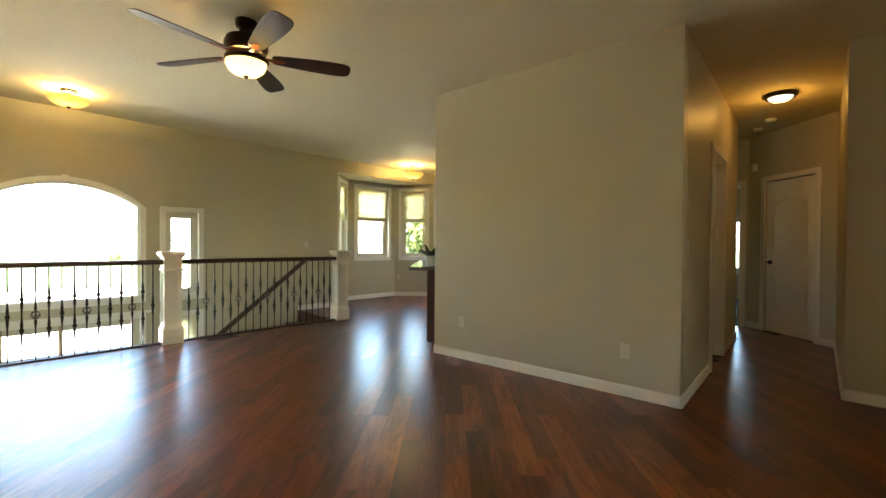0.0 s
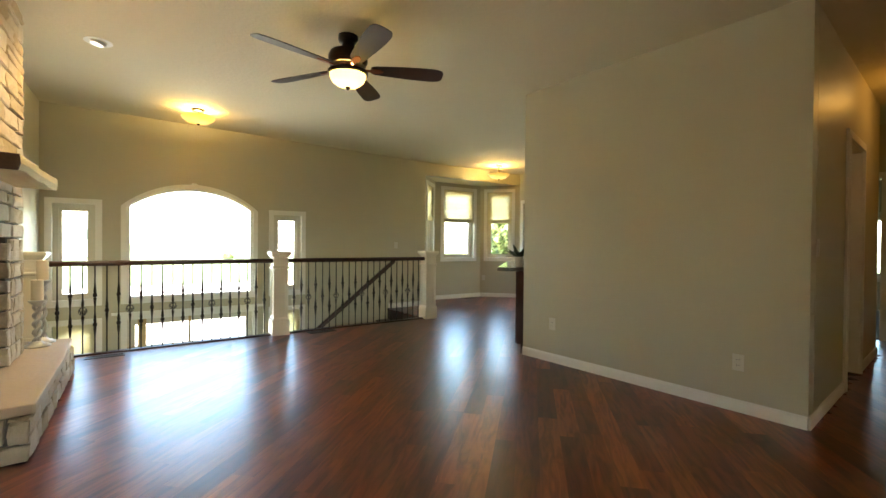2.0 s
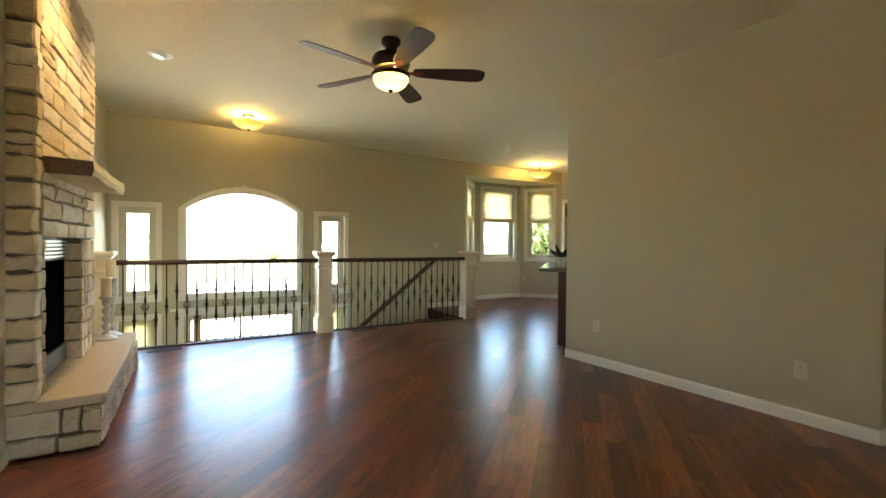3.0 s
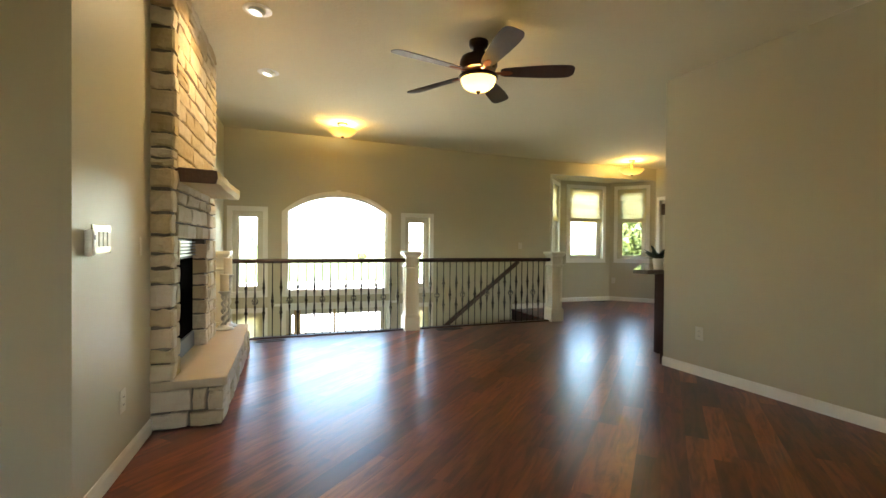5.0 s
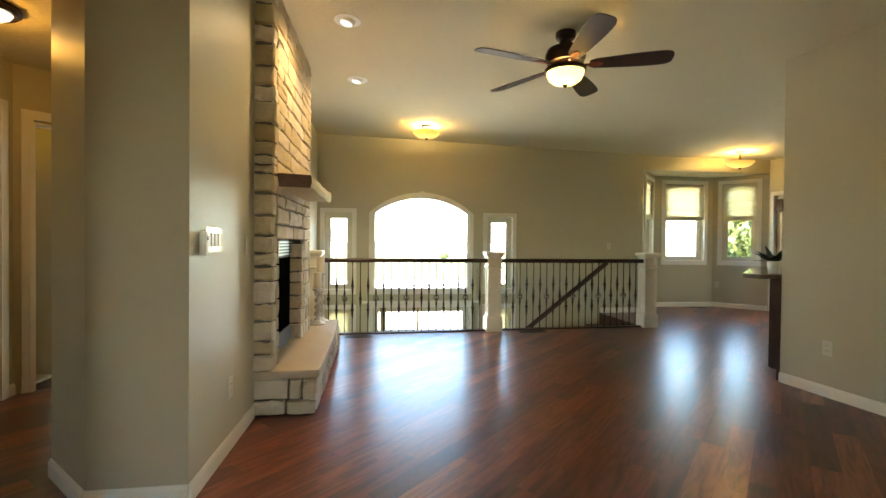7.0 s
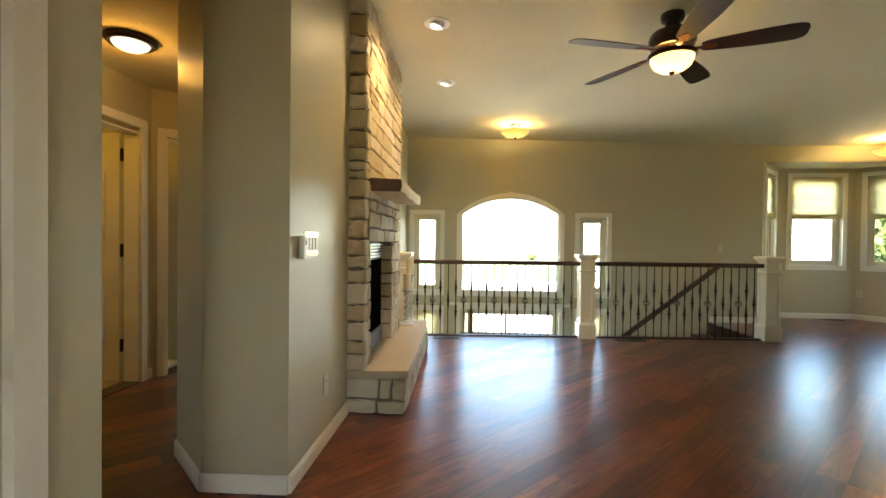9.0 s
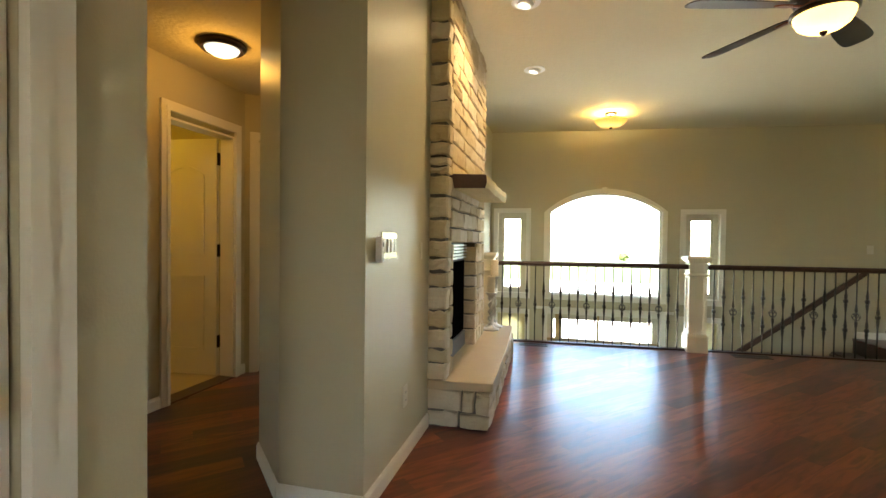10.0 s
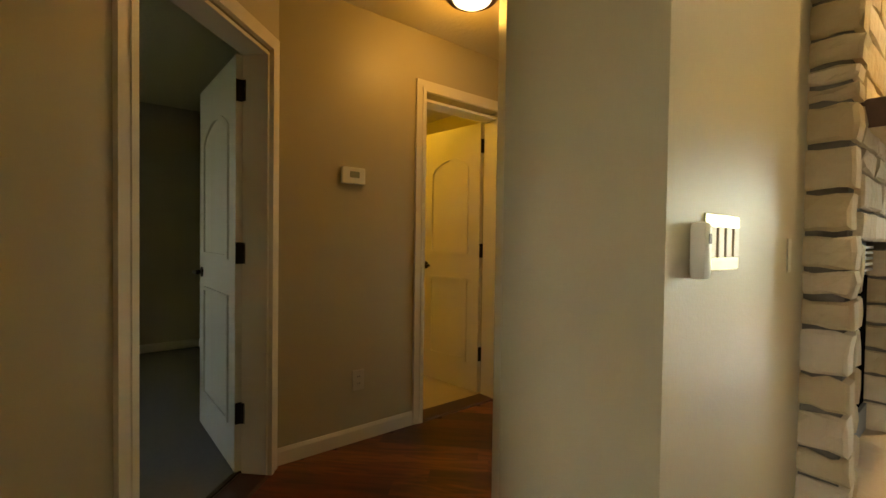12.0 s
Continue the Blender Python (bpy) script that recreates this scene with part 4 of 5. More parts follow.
disc_light("hall_light", -2.265, 3.06, HALL, 0.145, 0.37)
disc_light("hall_light", 5.62, 1.055, ceil_z(5.6), 0.145, 0.32)
# The bathroom lamp is out of view; added to light its open door warmly.
disc_light("bath_light", -3.85, 3.2, HALL, 0.16, 0.8)
for y in (3.70, 4.92):
    root = thing("recessed_light", pose(-0.37, y, ceil_z(-0.37)), "white recessed eyeball ceiling light turned to the fireplace, lit", "ceiling light", "recessed lights by the fireplace")
    turned(root, [("trim_ring", [(0.060, -0.001), (0.098, -0.001), (0.10, -0.006), (0.09, -0.010), (0.060, -0.006)], PLASTIC)])
    bm = bmesh.new()
    lathe(bm, [(0, 0.0), (0.058, -0.004), (0.055, -0.016), (0.045, -0.026), (0.0, -0.026)], 20, Matrix.Rotation(radians(14), 4, "Y"))
    part("eyeball", bm, PLASTIC, root, smooth=True)
    bm = bmesh.new()
    lathe(bm, [(0, -0.030), (0.042, -0.030), (0.042, -0.027), (0, -0.027)], 20, Matrix.Rotation(radians(14), 4, "Y") @ Matrix.Translation((-0.006, 0, 0)))
    part("lamp", bm, CANLAMP, root)
    sp = new("recessed_spot", bpy.data.lights.new("recessed_spot", "SPOT"))
    sp.data.energy, sp.data.spot_size, sp.data.spot_blend, sp.data.color, sp.data.shadow_soft_size = 4.6, radians(140), 1.0, (1, 0.72, 0.38), 0.04
    sp.matrix_world = look((-0.36, y, ceil_z(-0.37) - 0.05), (-0.85, y, 1.3))
for x, y in ((6.62, 1.30), (7.05, 1.50)):
    root = thing("smoke_detector", pose(x, y, ceil_z(x)), "small round white smoke detector on the ceiling", "smoke detector", "detectors on the hall ceiling")
    turned(root, [("body", [(0, 0), (0.06, 0), (0.06, -0.02), (0.045, -0.035), (0, -0.035)], PLASTIC)], 16)


# ---- doors ----
def door_leaf(name, m, w, label, h=2.02, flip=1, jamb=None, handle=True):
    """Hinge at the origin; the leaf runs along +x; y is its thickness."""
    root = thing(name, m, label, "door")
    t = 0.035
    bm = bmesh.new()
    box(bm, 0.004 if jamb is None else 0.008, w, -t / 2, t / 2, 0.012, h)
    slab = part("leaf", bm, WHITE, root, bevel=0.002)
    for s in (-1, 1):
        for z0, z1, rise in ((0.22, 0.86, 0), (1.04, 1.80, 0.09)):
            bm = bmesh.new()
            a, b = 0.12, w - 0.12
            prof = 0.022
            ys = sorted((s * t / 2, s * (t / 2 + 0.009)))
            n = 12
            outer, inner = [], []
            pts = [(a, z0), (b, z0)]
            if rise:
                pts += [(b - (b - a) * k / n, z1 - rise + rise * math.sin(math.pi * k / n) ** 0.8 if 0 < k < n else z1 - rise) for k in range(n + 1)]
            else:
                pts += [(b, z1), (a, z1)]
            cx, cz = (a + b) / 2, (z0 + z1) / 2
            ins = [(x + (prof if x < cx - 0.02 else -prof if x > cx + 0.02 else 0), z + (prof if z < cz else -prof)) for x, z in pts]
            for y in ys:
                outer.append([bm.verts.new((x, y, z)) for x, z in pts])
                inner.append([bm.verts.new((x, y, z)) for x, z in ins])
            L = len(pts)
            for i in range(L):
                j = (i + 1) % L
                for q in ((outer[1][i], outer[1][j], inner[1][j], inner[1][i]), (outer[0][i], outer[0][j], outer[1][j], outer[1][i]), (inner[0][i], inner[0][j], inner[1][j], inner[1][i])):
                    bm.faces.new(q)
            part("panel_moulding", bm, WHITE, slab)
    for s in (-1, 1) if handle else ():
        bm = bmesh.new()
        rot = Matrix.Translation((w - 0.065, s * t / 2, 0.94)) @ Matrix.Rotation(radians(-90 * s), 4, "X")
        lathe(bm, [(0, 0), (0.030, 0), (0.030, 0.006), (0.012, 0.012), (0.011, 0.045), (0, 0.045)], 14, rot)
        box(bm, w - 0.15, w - 0.055, min(s * (t / 2 + 0.036), s * (t / 2 + 0.050)), max(s * (t / 2 + 0.036), s * (t / 2 + 0.050)), 0.932, 0.950)
        part("lever_handle", bm, BRONZE, root, "dark bronze lever handle")
    for z in (0.30, 1.075, 1.85):
        bm = bmesh.new()
        if jamb is None:
            yy = flip * (t / 2 + 0.002)
            box(bm, 0.002, 0.022, min(yy - 0.001, yy + 0.003), max(yy - 0.001, yy + 0.003), z - 0.045, z + 0.045)
            lathe(bm, [(0, -0.048), (0.008, -0.048), (0.008, 0.048), (0, 0.048)], 8, Matrix.Translation((0.012, flip * (t / 2 + 0.006), z)))
        else:
            box(bm, 0.000, 0.0035, -t / 2, t / 2, z - 0.052, z + 0.052)
            box(bm, 0.004, 0.056, -0.001, 0.002, z - 0.052, z + 0.052, Matrix.Translation((-0.004, flip * t / 2, 0)) @ Matrix.Rotation(radians(jamb), 4, "Z"))
            lathe(bm, [(0, z - 0.05), (0.009, z - 0.05), (0.009, z + 0.05), (0, z + 0.05)], 8, Matrix.Translation((-0.006, flip * t / 2, 0)))
        if jamb is not None:
            yf = flip * (t / 2 + 0.003)
            box(bm, -0.020, 0.050, min(yf, flip * t / 2), max(yf, flip * t / 2), z - 0.050, z + 0.050)
        part("hinge", bm, BLACK, root, "black butt hinge")
    return root


def leaf_at(x, y, ang):
    return Matrix.Translation((x, y, 0)) @ Matrix.Rotation(radians(ang), 4, "Z")


dirA = math.degrees(math.atan2(PA0[1] - PA1[1], PA0[0] - PA1[0]))
door_leaf("door_bedroom", leaf_at(-2.803, 2.070, 181), 0.78, "white two-panel arch-top door, wide open into the bedroom", flip=-1, jamb=-137)
door_leaf("door_bath", leaf_at(-2.925, 3.785, 186), 0.65, "white two-panel arch-top door, wide open into the bathroom", flip=-1, jamb=174)
cF, sF = math.cos(math.atan2(EF[1][1] - EF[0][1], EF[1][0] - EF[0][0])), math.sin(math.atan2(EF[1][1] - EF[0][1], EF[1][0] - EF[0][0]))
angF = math.degrees(math.atan2(sF, cF))
hx, hy = EF[0][0] + cF * 1.057 - sF * 0.03, EF[0][1] + sF * 1.057 + cF * 0.03
door_leaf("door_closet", leaf_at(hx, hy, angF + 180), 0.75, "closed white two-panel arch-top door at the hall end", flip=-1)
door_leaf("door_side", leaf_at(*(mN @ Vector((1.222, 0.09, 0)))[:2], math.degrees(math.atan2(HN[2][1] - HN[0][1], HN[2][0] - HN[0][0]))), 0.753, "closed white panelled door in the side hall", handle=False)
door_leaf("door_near", leaf_at(-0.965, 0.343, 90), 0.758, "closed white panelled door beside the hall opening")
# jamb linings
for m, o, th in ((maA, OA, 0.12), (mB, OB, 0.12), (mC, (0.11, 0.82), 0.12), (mN, (1.22, 1.98), 0.14), (mG, (1.05, 1.80), 0.12)):
    bm = bmesh.new()
    box(bm, o[0] - 0.0005, o[0] + 0.014, -0.002, th + 0.004, 0, 2.03), box(bm, o[1] - 0.014, o[1] + 0.0005, -0.002, th + 0.004, 0, 2.03)
    box(bm, o[0] + 0.014, o[1] - 0.014, -0.002, th + 0.004, 2.016, 2.032)
    bmesh.ops.transform(bm, matrix=m, verts=bm.verts)
    structure("door_jamb", bm, WHITE, "white painted door jamb")


for p, q, o, m in ((PB0, PB1, OB, mB), (PA0, PA1, OA, maA)):
    bm = bmesh.new()
    prism(bm, [(-0.02, 0.0), (-0.008, 0.008), (0.13, 0.008), (0.142, 0.0)], o[0] + 0.015, o[1] - 0.015, m @ Matrix(((0, 0, 1, 0), (1, 0, 0, 0), (0, 1, 0, 0), (0, 0, 0, 1))))
    structure("threshold", bm, CABWOOD, "cherry wood threshold strip at the doorway")
bm = bmesh.new()
box(bm, 3.535, 3.60, 6.2, WIN_Y - 0.01, -0.03, 0.003)
structure("stair_nosing", bm, CABWOOD, "cherry stair nosing at the landing edge", bevel=0.003)

# ---- small fittings ----
def plate(name, m, w, h, kind, label, n=1, group="", mat=None):
    """On a wall's frame: x along, -y into the room."""
    root = thing(name, m, label, "wall plate", group)
    bm = bmesh.new()
    box(bm, -w / 2, w / 2, -0.006, -0.0005, -h / 2, h / 2)
    part("plate", bm, mat or ALMOND, root, bevel=0.002)
    for k in range(n):
        x = (k - (n - 1) / 2) * 0.046
        if kind == "outlet":
            for z in (-0.02, 0.02):
                bm = bmesh.new()
                lathe(bm, [(0, 0), (0.0165, 0), (0.0165, 0.002), (0, 0.002)], 12, Matrix.Translation((x, -0.006, z)) @ Matrix.Rotation(radians(90), 4, "X"))
                r = part("receptacle", bm, ALMOND, root)
                bm = bmesh.new()
                box(bm, x - 0.008, x - 0.005, -0.0086, -0.008, z - 0.004, z + 0.005), box(bm, x + 0.005, x + 0.008, -0.0086, -0.008, z - 0.004, z + 0.005)
                part("slot", bm, BLACK, r)
        elif kind == "switch":
            bm = bmesh.new()
            box(bm, x - 0.0165, x + 0.0165, -0.0105, -0.0055, -0.033, 0.033)
            part("rocker", bm, ALMOND, root, bevel=0.002)
    return root


def on_wall(p0, p1, u, z):
    m, _ = along(p0, p1)
    return m @ Matrix.Translation((u, 0, z))


BRASS = material("polished brass plate", (0.74, 0.69, 0.42), 0.24, metal=0.35, bump=0)
WESTW = ((-0.925, 2.347), (-0.925, 3.30))
plate("switch_plate", on_wall(*WESTW, 0.266, 1.156), 0.195, 0.125, "switch", "shiny four-gang switch plate beside the fireplace", 4, mat=BRASS)
plate("outlet", on_wall(*WESTW, 0.52, 0.342), 0.072, 0.115, "outlet", "white duplex outlet low on the wall", 1, "wall outlets")
plate("gas_valve_plate", on_wall(*WESTW, 0.79, 1.12), 0.03, 0.10, "none", "small cream plate at the stone edge", 0)
root = thing("fan_remote", on_wall(*WESTW, 0.115, 1.145), "white wall-mounted remote in a holder beside switches", "remote control")
bm = bmesh.new()
box(bm, -0.019, 0.019, -0.034, -0.0005, -0.064, 0.052)
part("body", bm, PLASTIC, root, bevel=0.013, smooth=True)
bm = bmesh.new()
box(bm, -0.006, 0.006, -0.0355, -0.0335, 0.008, 0.028)
part("button", bm, SILVERED, root)
for u, z in ((0.38, 0.375), (1.99, 0.345)):
    plate("outlet", on_wall(BFAR, BNEAR, u, z), 0.072, 0.115, "outlet", "white duplex outlet low on the wall", 1, "wall outlets")
plate("outlet", on_wall(PB0, PB1, 2.70 - 2.245, 0.350), 0.072, 0.115, "outlet", "white duplex outlet low on the wall", 1, "wall outlets")
plate("switch", on_wall((X0, WIN_Y), (4.31, WIN_Y), 3.72 + 1.1, 1.13), 0.07, 0.11, "switch", "single white switch above the stairs", 1)
plate("outlet", on_wall(BAY[2], BAY[3], 0.08, 0.42), 0.072, 0.115, "outlet", "white duplex outlet under the bay window", 1, "wall outlets")
plate("switch", on_wall((4.54, 0.48), (4.54, -3.0), 0.36, 1.15), 0.12, 0.115, "switch", "white double switch beside the hall", 2)
plate("switch", on_wall(HN[0], HN[2], 0.18, 1.15), 0.07, 0.115, "switch", "single white switch in the side hall", 1)
th_ = thing("thermostat", on_wall(PB0, PB1, 2.65 - 2.245, 1.50), "white wall thermostat with grey display", "thermostat")
bm = bmesh.new()
box(bm, -0.07, 0.07, -0.028, -0.0005, -0.045, 0.045)
part("body", bm, PLASTIC, th_, bevel=0.006)
bm = bmesh.new()
box(bm, -0.026, 0.032, -0.0295, -0.0275, -0.012, 0.022)
part("display", bm, material("grey display", (0.28, 0.30, 0.24), 0.2, bump=0), th_)
al = thing("alarm_sounder", on_wall(*EF, 0.12, 2.25), "small white motion sensor high in the hall corner", "motion sensor")
bm = bmesh.new()
box(bm, -0.03, 0.03, -0.05, -0.0005, -0.05, 0.05)
part("body", bm, PLASTIC, al, bevel=0.008)


def floor_vent(x, y, w, d, ang):
    root = thing("floor_vent", leaf_at(x, y, ang) @ Matrix.Translation((0, 0, 0.0005)), "bronze louvred floor register set in the floor", "floor vent", "floor vents")
    bm = bmesh.new()
    for a in ((-w / 2, w / 2, -d / 2, -d / 2 + 0.015), (-w / 2, w / 2, d / 2 - 0.015, d / 2), (-w / 2, -w / 2 + 0.015, -d / 2 + 0.015, d / 2 - 0.015), (w / 2 - 0.015, w / 2, -d / 2 + 0.015, d / 2 - 0.015)):
        box(bm, *a, 0, 0.005)
    part("frame", bm, BRONZE, root)
    bm = bmesh.new()
    box(bm, -w / 2 + 0.015, w / 2 - 0.015, -d / 2 + 0.015, d / 2 - 0.015, 0, 0.001)
    part("well", bm, BLACK, root)
    n = int((w - 0.04) / 0.02)
    for k in range(n):
        bm = bmesh.new()
        box(bm, -w / 2 + 0.02 + 0.02 * k, -w / 2 + 0.028 + 0.02 * k, -d / 2 + 0.015, d / 2 - 0.015, 0.001, 0.004)
        part("louvre", bm, BRONZE, root)


floor_vent(1.86, 5.90, 0.36, 0.13, 3)
floor_vent(-0.38, 5.77, 0.32, 0.12, 3)
floor_vent(5.72, 7.86, 0.32, 0.12, 0)


# ---- roman shades ----
translucent(SHADEFAB, (0.72, 0.62, 0.34))


def roman_shade(m, u0, u1, z0, z1, group="roman shades of the bay", label="cream linen roman shade, half lowered over the window"):
    root = thing("roman_shade", m @ Matrix.Translation(((u0 + u1) / 2, 0.03, z1)), label, "window shade", group)
    w = (u1 - u0) / 2 - 0.008
    H = z1 - z0
    bm = bmesh.new()
    box(bm, -w, w, -0.015, 0.02, -0.035, 0)
    part("headrail", bm, SHADEFAB, root)
    n = 3
    for k in range(n):
        bm = bmesh.new()
        a, b = -0.035 - (H - 0.12) * k / n, -0.035 - (H - 0.12) * (k + 1) / n
        vs = [bm.verts.new((x, y, z)) for z, y in ((a, 0.0), ((a + b) / 2, 0.004), (b, -0.008)) for x in (-w, w)]
        bm.faces.new((vs[0], vs[1], vs[3], vs[2])), bm.faces.new((vs[2], vs[3], vs[5], vs[4]))
        bmesh.ops.solidify(bm, geom=list(bm.faces), thickness=0.003)
        part("fabric_fold", bm, SHADEFAB, root)
    for k in range(3):
        bm = bmesh.new()
        box(bm, -w, w, -0.022 + 0.004 * k, -0.012 + 0.009 * k, -H + 0.03 * k * 0.6, -H + 0.085 - 0.0 * k)
        part("gathered_fold", bm, SHADEFAB, root, bevel=0.003)


for k in range(3):
    mm, L = along(BAY[k], BAY[k + 1])
    roman_shade(mm, *bay_open[k], 1.62, 2.30)
for o in (LOWL, LOWR):
    roman_shade(mw, o[0], o[1], -0.88, o[3] - 0.01, "roman shades of the foyer", "cream linen roman shade, fully lowered in the foyer")
# dark shade at the patio door, mullions of the foyer glazing
sh = thing("valance_shade", me_ @ Matrix.Translation((1.03, 0.02, 2.0)), "dark brown gathered shade over the patio door", "window shade")
for k in range(3):
    bm = bmesh.new()
    box(bm, -0.88, 0.88, -0.03 + 0.006 * k, 0.01, -0.24 + 0.05 * k, -0.02)
    part("fold", bm, material("brown shade fabric", (0.10, 0.06, 0.035), 0.9) if k == 0 else bpy.data.materials["brown shade fabric"], sh, bevel=0.004)
bm = bmesh.new()
for a, b in ((0.98, 1.075), (1.57, 1.60)):
    box(bm, a, b, 0.03, 0.11, -1.25, 0.12, mw)
box(bm, 0.865, 2.405, 0.035, 0.105, -0.30, -0.25, mw)
structure("foyer_mullion", bm, material("stained oak mullion", (0.42, 0.28, 0.11), 0.5, scale=3, stretch=(20, 20, 2)), "brown stained wooden mullions of the foyer glazing")
bm = bmesh.new()
box(bm, 0.70, 2.57, -0.05, -0.0185, 0.19, 0.225, mw)
structure("trim", bm, WHITE, "white ledge moulding under the arched window", bevel=0.004)
bm = bmesh.new()
box(bm, (0.865 + 2.405) / 2 - 0.035, (0.865 + 2.405) / 2 + 0.035, -0.03, -0.0185, 1.895, 1.975, mw)
structure("trim", bm, WHITE, "white keystone on the arched casing", bevel=0.004)

# ---- peninsula ----
PEN0, PD = Vector((3.277, 3.654)), Vector((0.70711, 0.70711))
mp_ = Matrix.Translation((PEN0.x, PEN0.y, 0)) @ Matrix.Rotation(radians(45), 4, "Z")
cab = thing("peninsula_cabinet", mp_ @ Matrix.Translation((0, 0.07, 0)), "dark cherry peninsula cabinet with framed end panels", "cabinet")
bm = bmesh.new()
box(bm, 0, 1.64, -0.60, -0.012, 0.10, 0.875)
part("body", bm, CABWOOD, cab)
bm = bmesh.new()
box(bm, 0.02, 1.62, -0.56, -0.05, 0, 0.10)
part("toe_kick", bm, DARKWOOD, cab)
for k in range(4):
    a = 0.41 * k
    bm = bmesh.new()
    for q in ((a + 0.004, a + 0.06, 0.11, 0.87), (a + 0.35, a + 0.406, 0.11, 0.87)):
        box(bm, q[0], q[1], -0.012, 0.006, q[2], q[3])
    for q in ((0.11, 0.19), (0.80, 0.87)):
        box(bm, a + 0.06, a + 0.35, -0.012, 0.006, q[0], q[1])
    fr_ = part("panel_frame", bm, CABWOOD, cab, bevel=0.002)
    bm = bmesh.new()
    box(bm, a + 0.09, a + 0.32, -0.012, 0.0, 0.22, 0.77)
    part("raised_panel", bm, CABWOOD, fr_, bevel=0.005)
top = thing("countertop", mp_, "speckled brown granite countertop overhanging the peninsula", "countertop")
bm = bmesh.new()
prism(bm, [(-0.13, 0.135), (-0.06, 0.27), (1.7, 0.27), (1.7, -0.62), (0.10, -0.62), (0.10, -0.10), (0.005, -0.005), (-0.10, 0.095)], 0.8755, 0.915)
part("slab", bm, GRANITE, top, bevel=0.006)
pot = thing("potted_plant", pose(3.372, 3.822, 0.916), "white ceramic pot with dark broad leaves on the counter", "plant")
turned(pot, [("pot", [(0, 0), (0.040, 0), (0.050, 0.08), (0.054, 0.105), (0.048, 0.107), (0.045, 0.09), (0, 0.09)], PLASTIC)], 18)
random.seed(11)
for k in range(16):
    a, t, l = random.uniform(0, 6.28), random.uniform(0.3, 1.40), random.uniform(0.15, 0.23)
    bm = bmesh.new()
    pts = []
    for i in range(6):
        f = i / 5
        w = 0.034 * math.sin(math.pi * (0.1 + 0.85 * f))
        z = l * f * math.cos(t) - 0.05 * f * f
        pts.append([bm.verts.new((l * f * math.sin(t), s * w, z - 0.2 * abs(s) * w)) for s in (-1, 0, 1)])
    for p, q in zip(pts, pts[1:]):
        bm.faces.new((p[0], q[0], q[1], p[1])), bm.faces.new((p[1], q[1], q[2], p[2]))
    part("leaf", bm, LEAF, pot, at=Matrix.Translation((0, 0, 0.095)) @ Matrix.Rotation(a, 4, "Z"))

# ---- outside ----
bm = bmesh.new()
prism(bm, [(-900, 7.52), (900, 7.52), (900, 1500), (-900, 1500)], -1.75, -1.6)
box(bm, -900, -6.3, -900, 7.52, -1.75, -1.6), box(bm, 11.6, 900, -900, 7.52, -1.75, -1.6), box(bm, -6.3, 11.6, -900, -3.2, -1.75, -0.4)
structure("ground", bm, GRASS, "green lawn and fields outside")
# Concrete apron added and widened to bounce sunlight up onto the ceiling.
bm = bmesh.new()
box(bm, -14, 11, 8.3, 19, -1.6, -1.56), box(bm, -60, 60, 26, 33, -1.6, -1.57)
structure("bounce_paving", bm, material("pale concrete", (0.55, 0.53, 0.50), 0.9), "added pale concrete paving and street that bounce sunlight indoors")


def tree(x, y, z, h, r, seed):
    rnd = random.Random(seed)
    root = thing("tree", pose(x, y, z), "small leafy green tree out on the lawn", "tree", "trees outside")
    bm = bmesh.new()
    lathe(bm, [(0, 0), (0.05 * h * 0.5, 0), (0.03 * h * 0.5, h * 0.4), (0.012 * h, h * 0.85), (0, h * 0.85)], 8)
    for k in range(6):
        a = k * 1.1
        lathe(bm, [(0, 0), (0.012 * h, 0), (0.004 * h, r * 0.8), (0, r * 0.8)], 5, Matrix.Translation((0, 0, h * (0.35 + 0.07 * k))) @ Matrix.Rotation(a, 4, "Z") @ Matrix.Rotation(radians(50), 4, "Y"))
    part("trunk", bm, BARK, root)
    vs, fs = [], []
    for k in range(2600):
        a, c, q = rnd.uniform(0, 6.283), rnd.uniform(-1, 1), rnd.uniform(0.3, 1) ** 0.5
        lump = 0.75 + 0.3 * math.sin(3 * a + seed) * math.cos(4 * c)
        p = Vector((r * q * lump * math.sqrt(1 - c * c) * math.cos(a), r * q * lump * math.sqrt(1 - c * c) * math.sin(a), h * 0.66 + h * 0.36 * q * lump * c))
        s = 0.045 * h ** 0.7
        e1, e2 = Vector([rnd.uniform(-1, 1) for _ in range(3)]).normalized() * s, Vector([rnd.uniform(-1, 1) for _ in range(3)]).normalized() * s
        n = len(vs)
        vs += [p - e1, p + e2, p + e1, p - e2]
        fs.append((n, n + 1, n + 2, n + 3))
    me = bpy.data.meshes.new("crown")
    me.from_pydata(vs, [], fs)
    me.materials.append(TREELEAF)
    ob = new("crown", me)
    ob.parent = root


# The last two are added to dim and green the patio door's reflection.
for k, (x, y, h, r) in enumerate(((-7, 45, 3.6, 1.4), (8.05, 60, 1.5, 0.75), (-18, 60, 5, 2.0), (13.4, 14.6, 4.6, 1.7), (15.6, 16.2, 5.2, 2.0), (10.6, 7.6, 4.4, 1.5), (11.8, 10.8, 5.0, 1.8))):
    tree(x, y, -1.6, h, r, k)


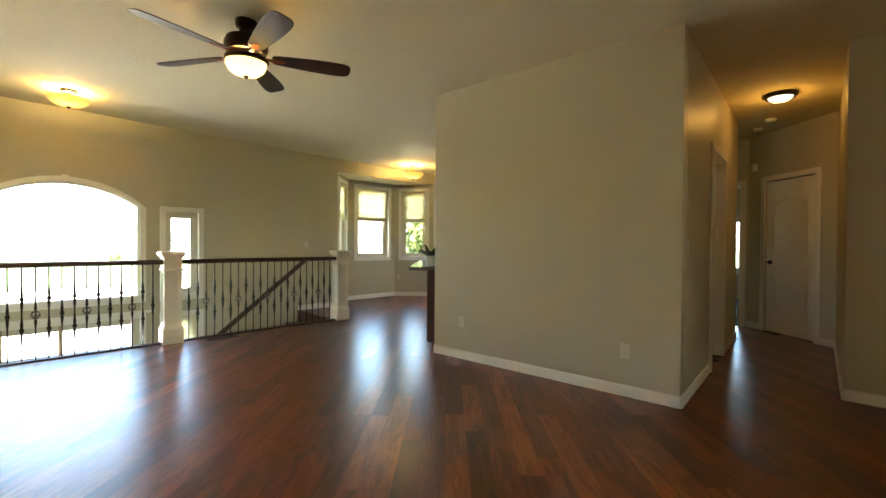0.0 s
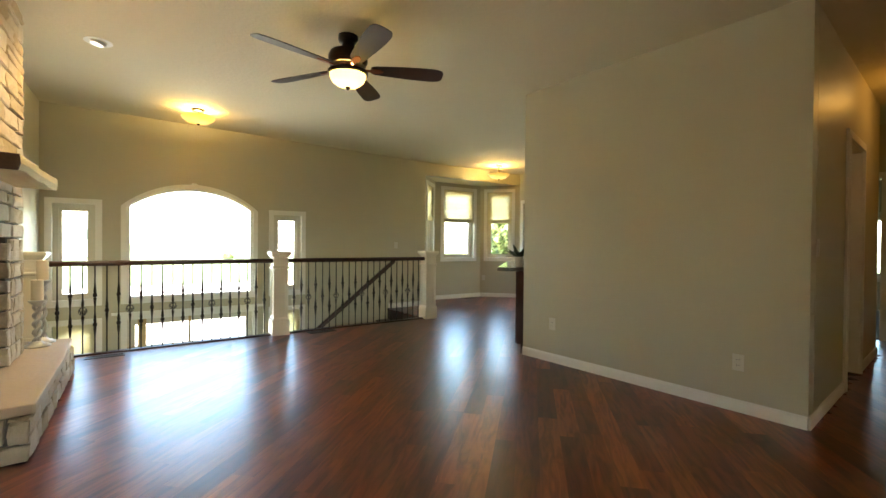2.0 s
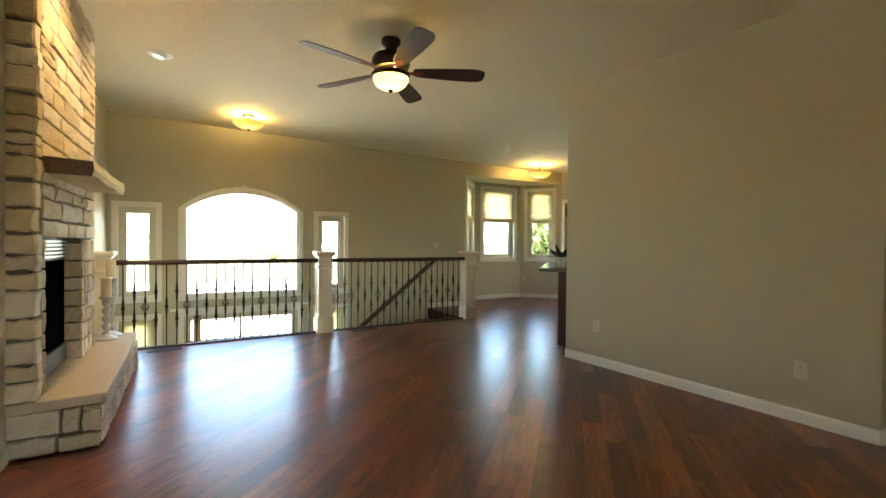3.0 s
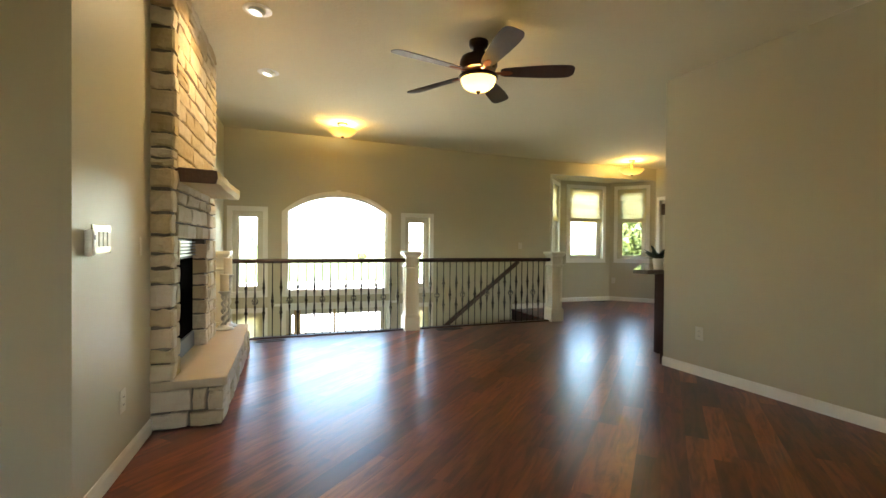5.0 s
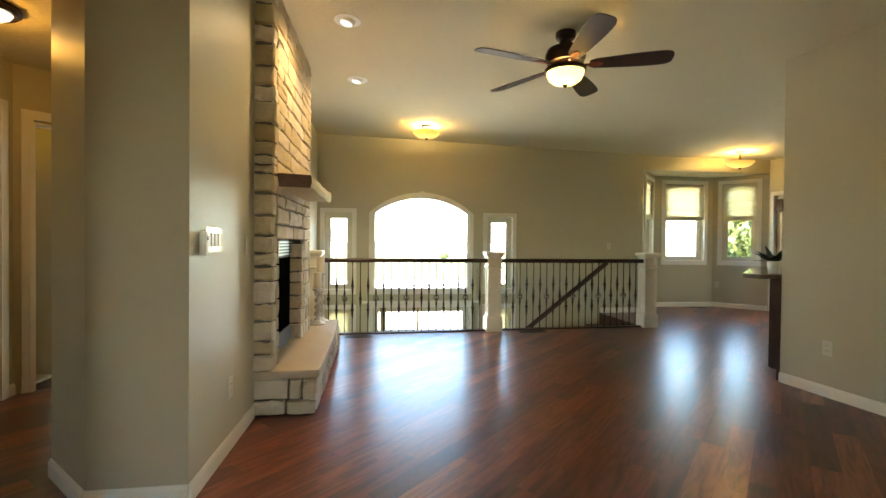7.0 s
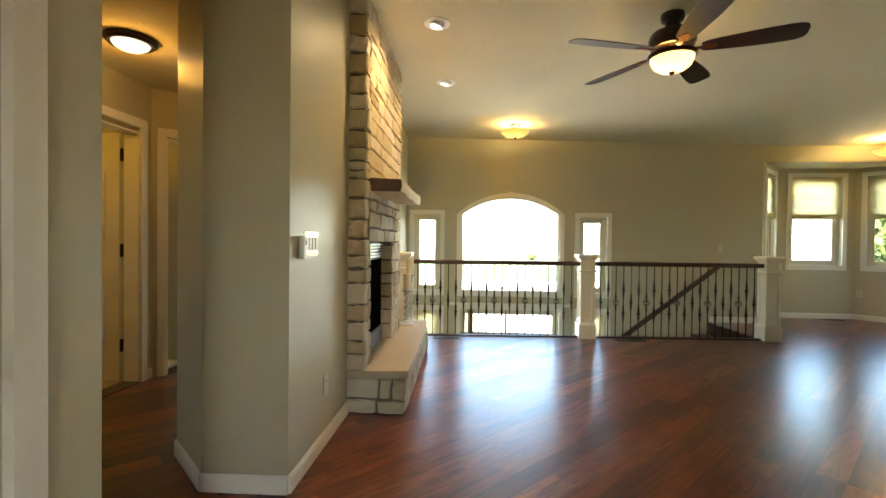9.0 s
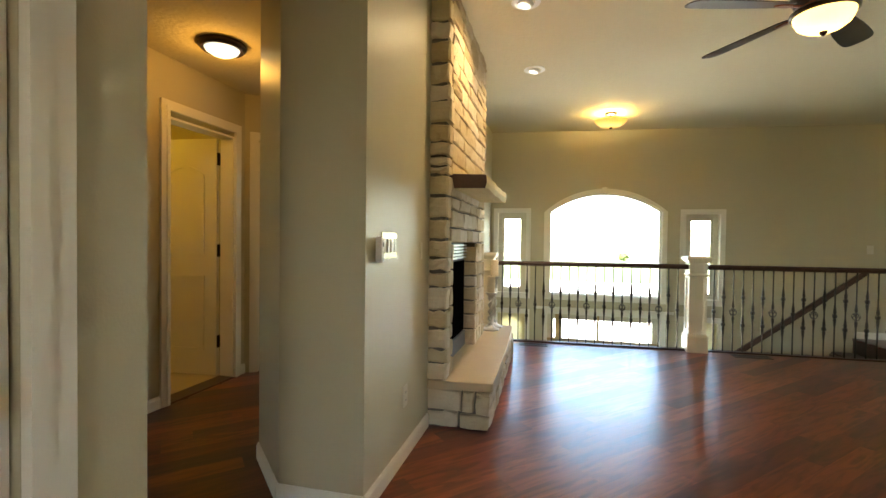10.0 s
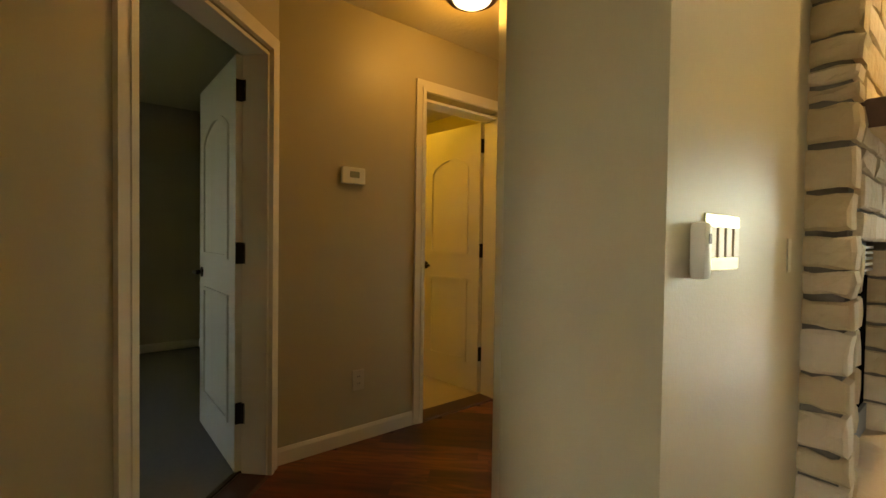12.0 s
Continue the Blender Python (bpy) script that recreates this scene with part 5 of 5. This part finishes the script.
def house(x, y, w, d, h):
    root = thing("house", pose(x, y, -1.6), "distant pale house with a grey gabled roof", "house", "houses in the distance")
    bm = bmesh.new()
    box(bm, -w / 2, w / 2, -d / 2, d / 2, 0, h)
    part("wall", bm, SIDING, root)
    bm = bmesh.new()
    vs = [bm.verts.new(p) for p in ((-w / 2 - 0.4, -d / 2 - 0.4, h), (w / 2 + 0.4, -d / 2 - 0.4, h), (w / 2 + 0.4, d / 2 + 0.4, h), (-w / 2 - 0.4, d / 2 + 0.4, h), (-w / 2, 0, h + d * 0.3), (w / 2, 0, h + d * 0.3))]
    for f in ((0, 1, 5, 4), (2, 3, 4, 5), (1, 2, 5), (3, 0, 4), (3, 2, 1, 0)):
        bm.faces.new([vs[i] for i in f])
    part("roof", bm, ROOFMAT, root)
    for u in (-0.3, 0, 0.3):
        bm = bmesh.new()
        box(bm, w * u - 0.5, w * u + 0.5, -d / 2 - 0.04, -d / 2 - 0.001, h * 0.35, h * 0.75)
        part("window", bm, ROOFMAT, root)


for x, y in ((-16, 95), (-40, 120), (24, 110), (48, 130)):
    house(x, y, 14, 9, 3.2)

# ---- floor planks ----
random.seed(21)
BW = 0.125
FLOORPOLY = [(-2.80, 2.225), (-1.90, 1.33), (-0.925, 1.33), (-0.925, -2.99), (4.535, -2.99), (4.535, 0.475), (6.75, 0.685), (7.595, 1.69), (7.595, 3.0), (6.62, 3.0), (6.62, 1.75), (6.5, 1.61), (3.445, 1.28), (3.275, 3.65), (6.72, 3.65),
             (6.72, 7.36), (6.12, 7.98), (4.94, 7.98), (4.30, 7.36), (3.56, 7.36), (3.56, 6.20), (1.36, 6.10), (-1.09, 5.97), (-1.11, 5.24), (-0.59, 5.24), (-0.57, 3.38), (-0.94, 3.38), (-0.93, 2.355), (-1.335, 2.35), (-1.675, 2.67), (-1.675, 4.6), (-1.99, 4.72), (-2.78, 3.94)]


def clip(poly, a, b, c):
    """Keeps the part of a polygon where a x + b y >= c."""
    out = []
    for p, q in zip(poly, poly[1:] + poly[:1]):
        dp, dq = a * p[0] + b * p[1] - c, a * q[0] + b * q[1] - c
        if dp >= 0:
            out.append(p)
        if dp * dq < 0:
            t = dp / (dp - dq)
            out.append((p[0] + (q[0] - p[0]) * t, p[1] + (q[1] - p[1]) * t))
    return out


def inside(x, y):
    c = False
    for (x0, y0), (x1, y1) in zip(FLOORPOLY, FLOORPOLY[1:] + FLOORPOLY[:1]):
        if (y0 > y) != (y1 > y) and x < (x1 - x0) * (y - y0) / (y1 - y0) + x0:
            c = not c
    return c


C45 = 0.70710678
floor_ob = tagged(thing("floor_planks", pose(0, 0, 0), "glossy Brazilian cherry plank floor laid on the diagonal", ""), kind="structure")
rest_v, rest_f = [], []
near = []
rows = range(int(-9 / BW), int(7 / BW))
for r in rows:
    v0 = r * BW
    u = -5 + random.uniform(0, 1.5)
    while u < 12:
        l = random.choice((0.6, 0.9, 1.2, 1.5, 1.9))
        u1 = u + l
        g = 0.0
        # (u, v) -> world, planks along the diagonal
        k = 5
        ins = [inside((uu - vv) * C45, (uu + vv) * C45) for uu in [u + l * i / k for i in range(k + 1)] for vv in (v0 + 0.004, v0 + BW - 0.004)]
        if any(ins):
            # trim the board to the stretch that lies on the floor
            n = 40
            good = [all(inside((uu - vv) * C45, (uu + vv) * C45) for vv in (v0 + 0.02, v0 + BW / 2, v0 + BW - 0.02)) for uu in [u + l * (i + 0.5) / n for i in range(n)]]
            i = 0
            while i < n:
                if good[i]:
                    j = i
                    while j < n and good[j]:
                        j += 1
                    a, b = u + l * i / n, u + l * j / n
                    if i > 0:
                        a -= BW * 0.45
                    if j < n:
                        b += BW * 0.45
                    cx, cy = ((a + b) / 2 - v0) * C45, ((a + b) / 2 + v0) * C45
                    near.append((math.hypot(cx - 1.0, cy - 2.2), a + g, b - g, v0 + g, v0 + BW - g, random.uniform(-0.0002, 0.0002)))
                    i = j
                else:
                    i += 1
        u = u1
near.sort()
for n, (dist, a, b, c, d, dz) in enumerate(near):
    prof = [(a, c, -0.0165), (b, c, -0.0165), (b, d, -0.0165), (a, d, -0.0165), (a, c, 0), (b, c, 0), (b, d, 0), (a, d, 0)]
    ox, oy = ((a + b) / 2 - (c + d) / 2) * C45, ((a + b) / 2 + (c + d) / 2) * C45
    w = [((x - y) * C45, (x + y) * C45, z + dz) for x, y, z in prof]
    fs = [(0, 1, 5, 4), (1, 2, 6, 5), (2, 3, 7, 6), (3, 0, 4, 7), (4, 5, 6, 7)]
    if n < 300:
        me = bpy.data.meshes.new("plank")
        me.from_pydata([(x - ox, y - oy, z) for x, y, z in w], [], fs)
        me.materials.append(PLANK)
        ob = new("plank", me)
        ob.parent = floor_ob
        ob.location = (ox, oy, 0)
    else:
        k = len(rest_v)
        rest_v += w
        rest_f += [tuple(k + i for i in f) for f in fs]
me = bpy.data.meshes.new("plank_field")
me.from_pydata(rest_v, [], rest_f)
me.materials.append(PLANK)
tagged(new("plank_field", me), "glossy Brazilian cherry planks laid on the diagonal", kind="stuff").parent = floor_ob
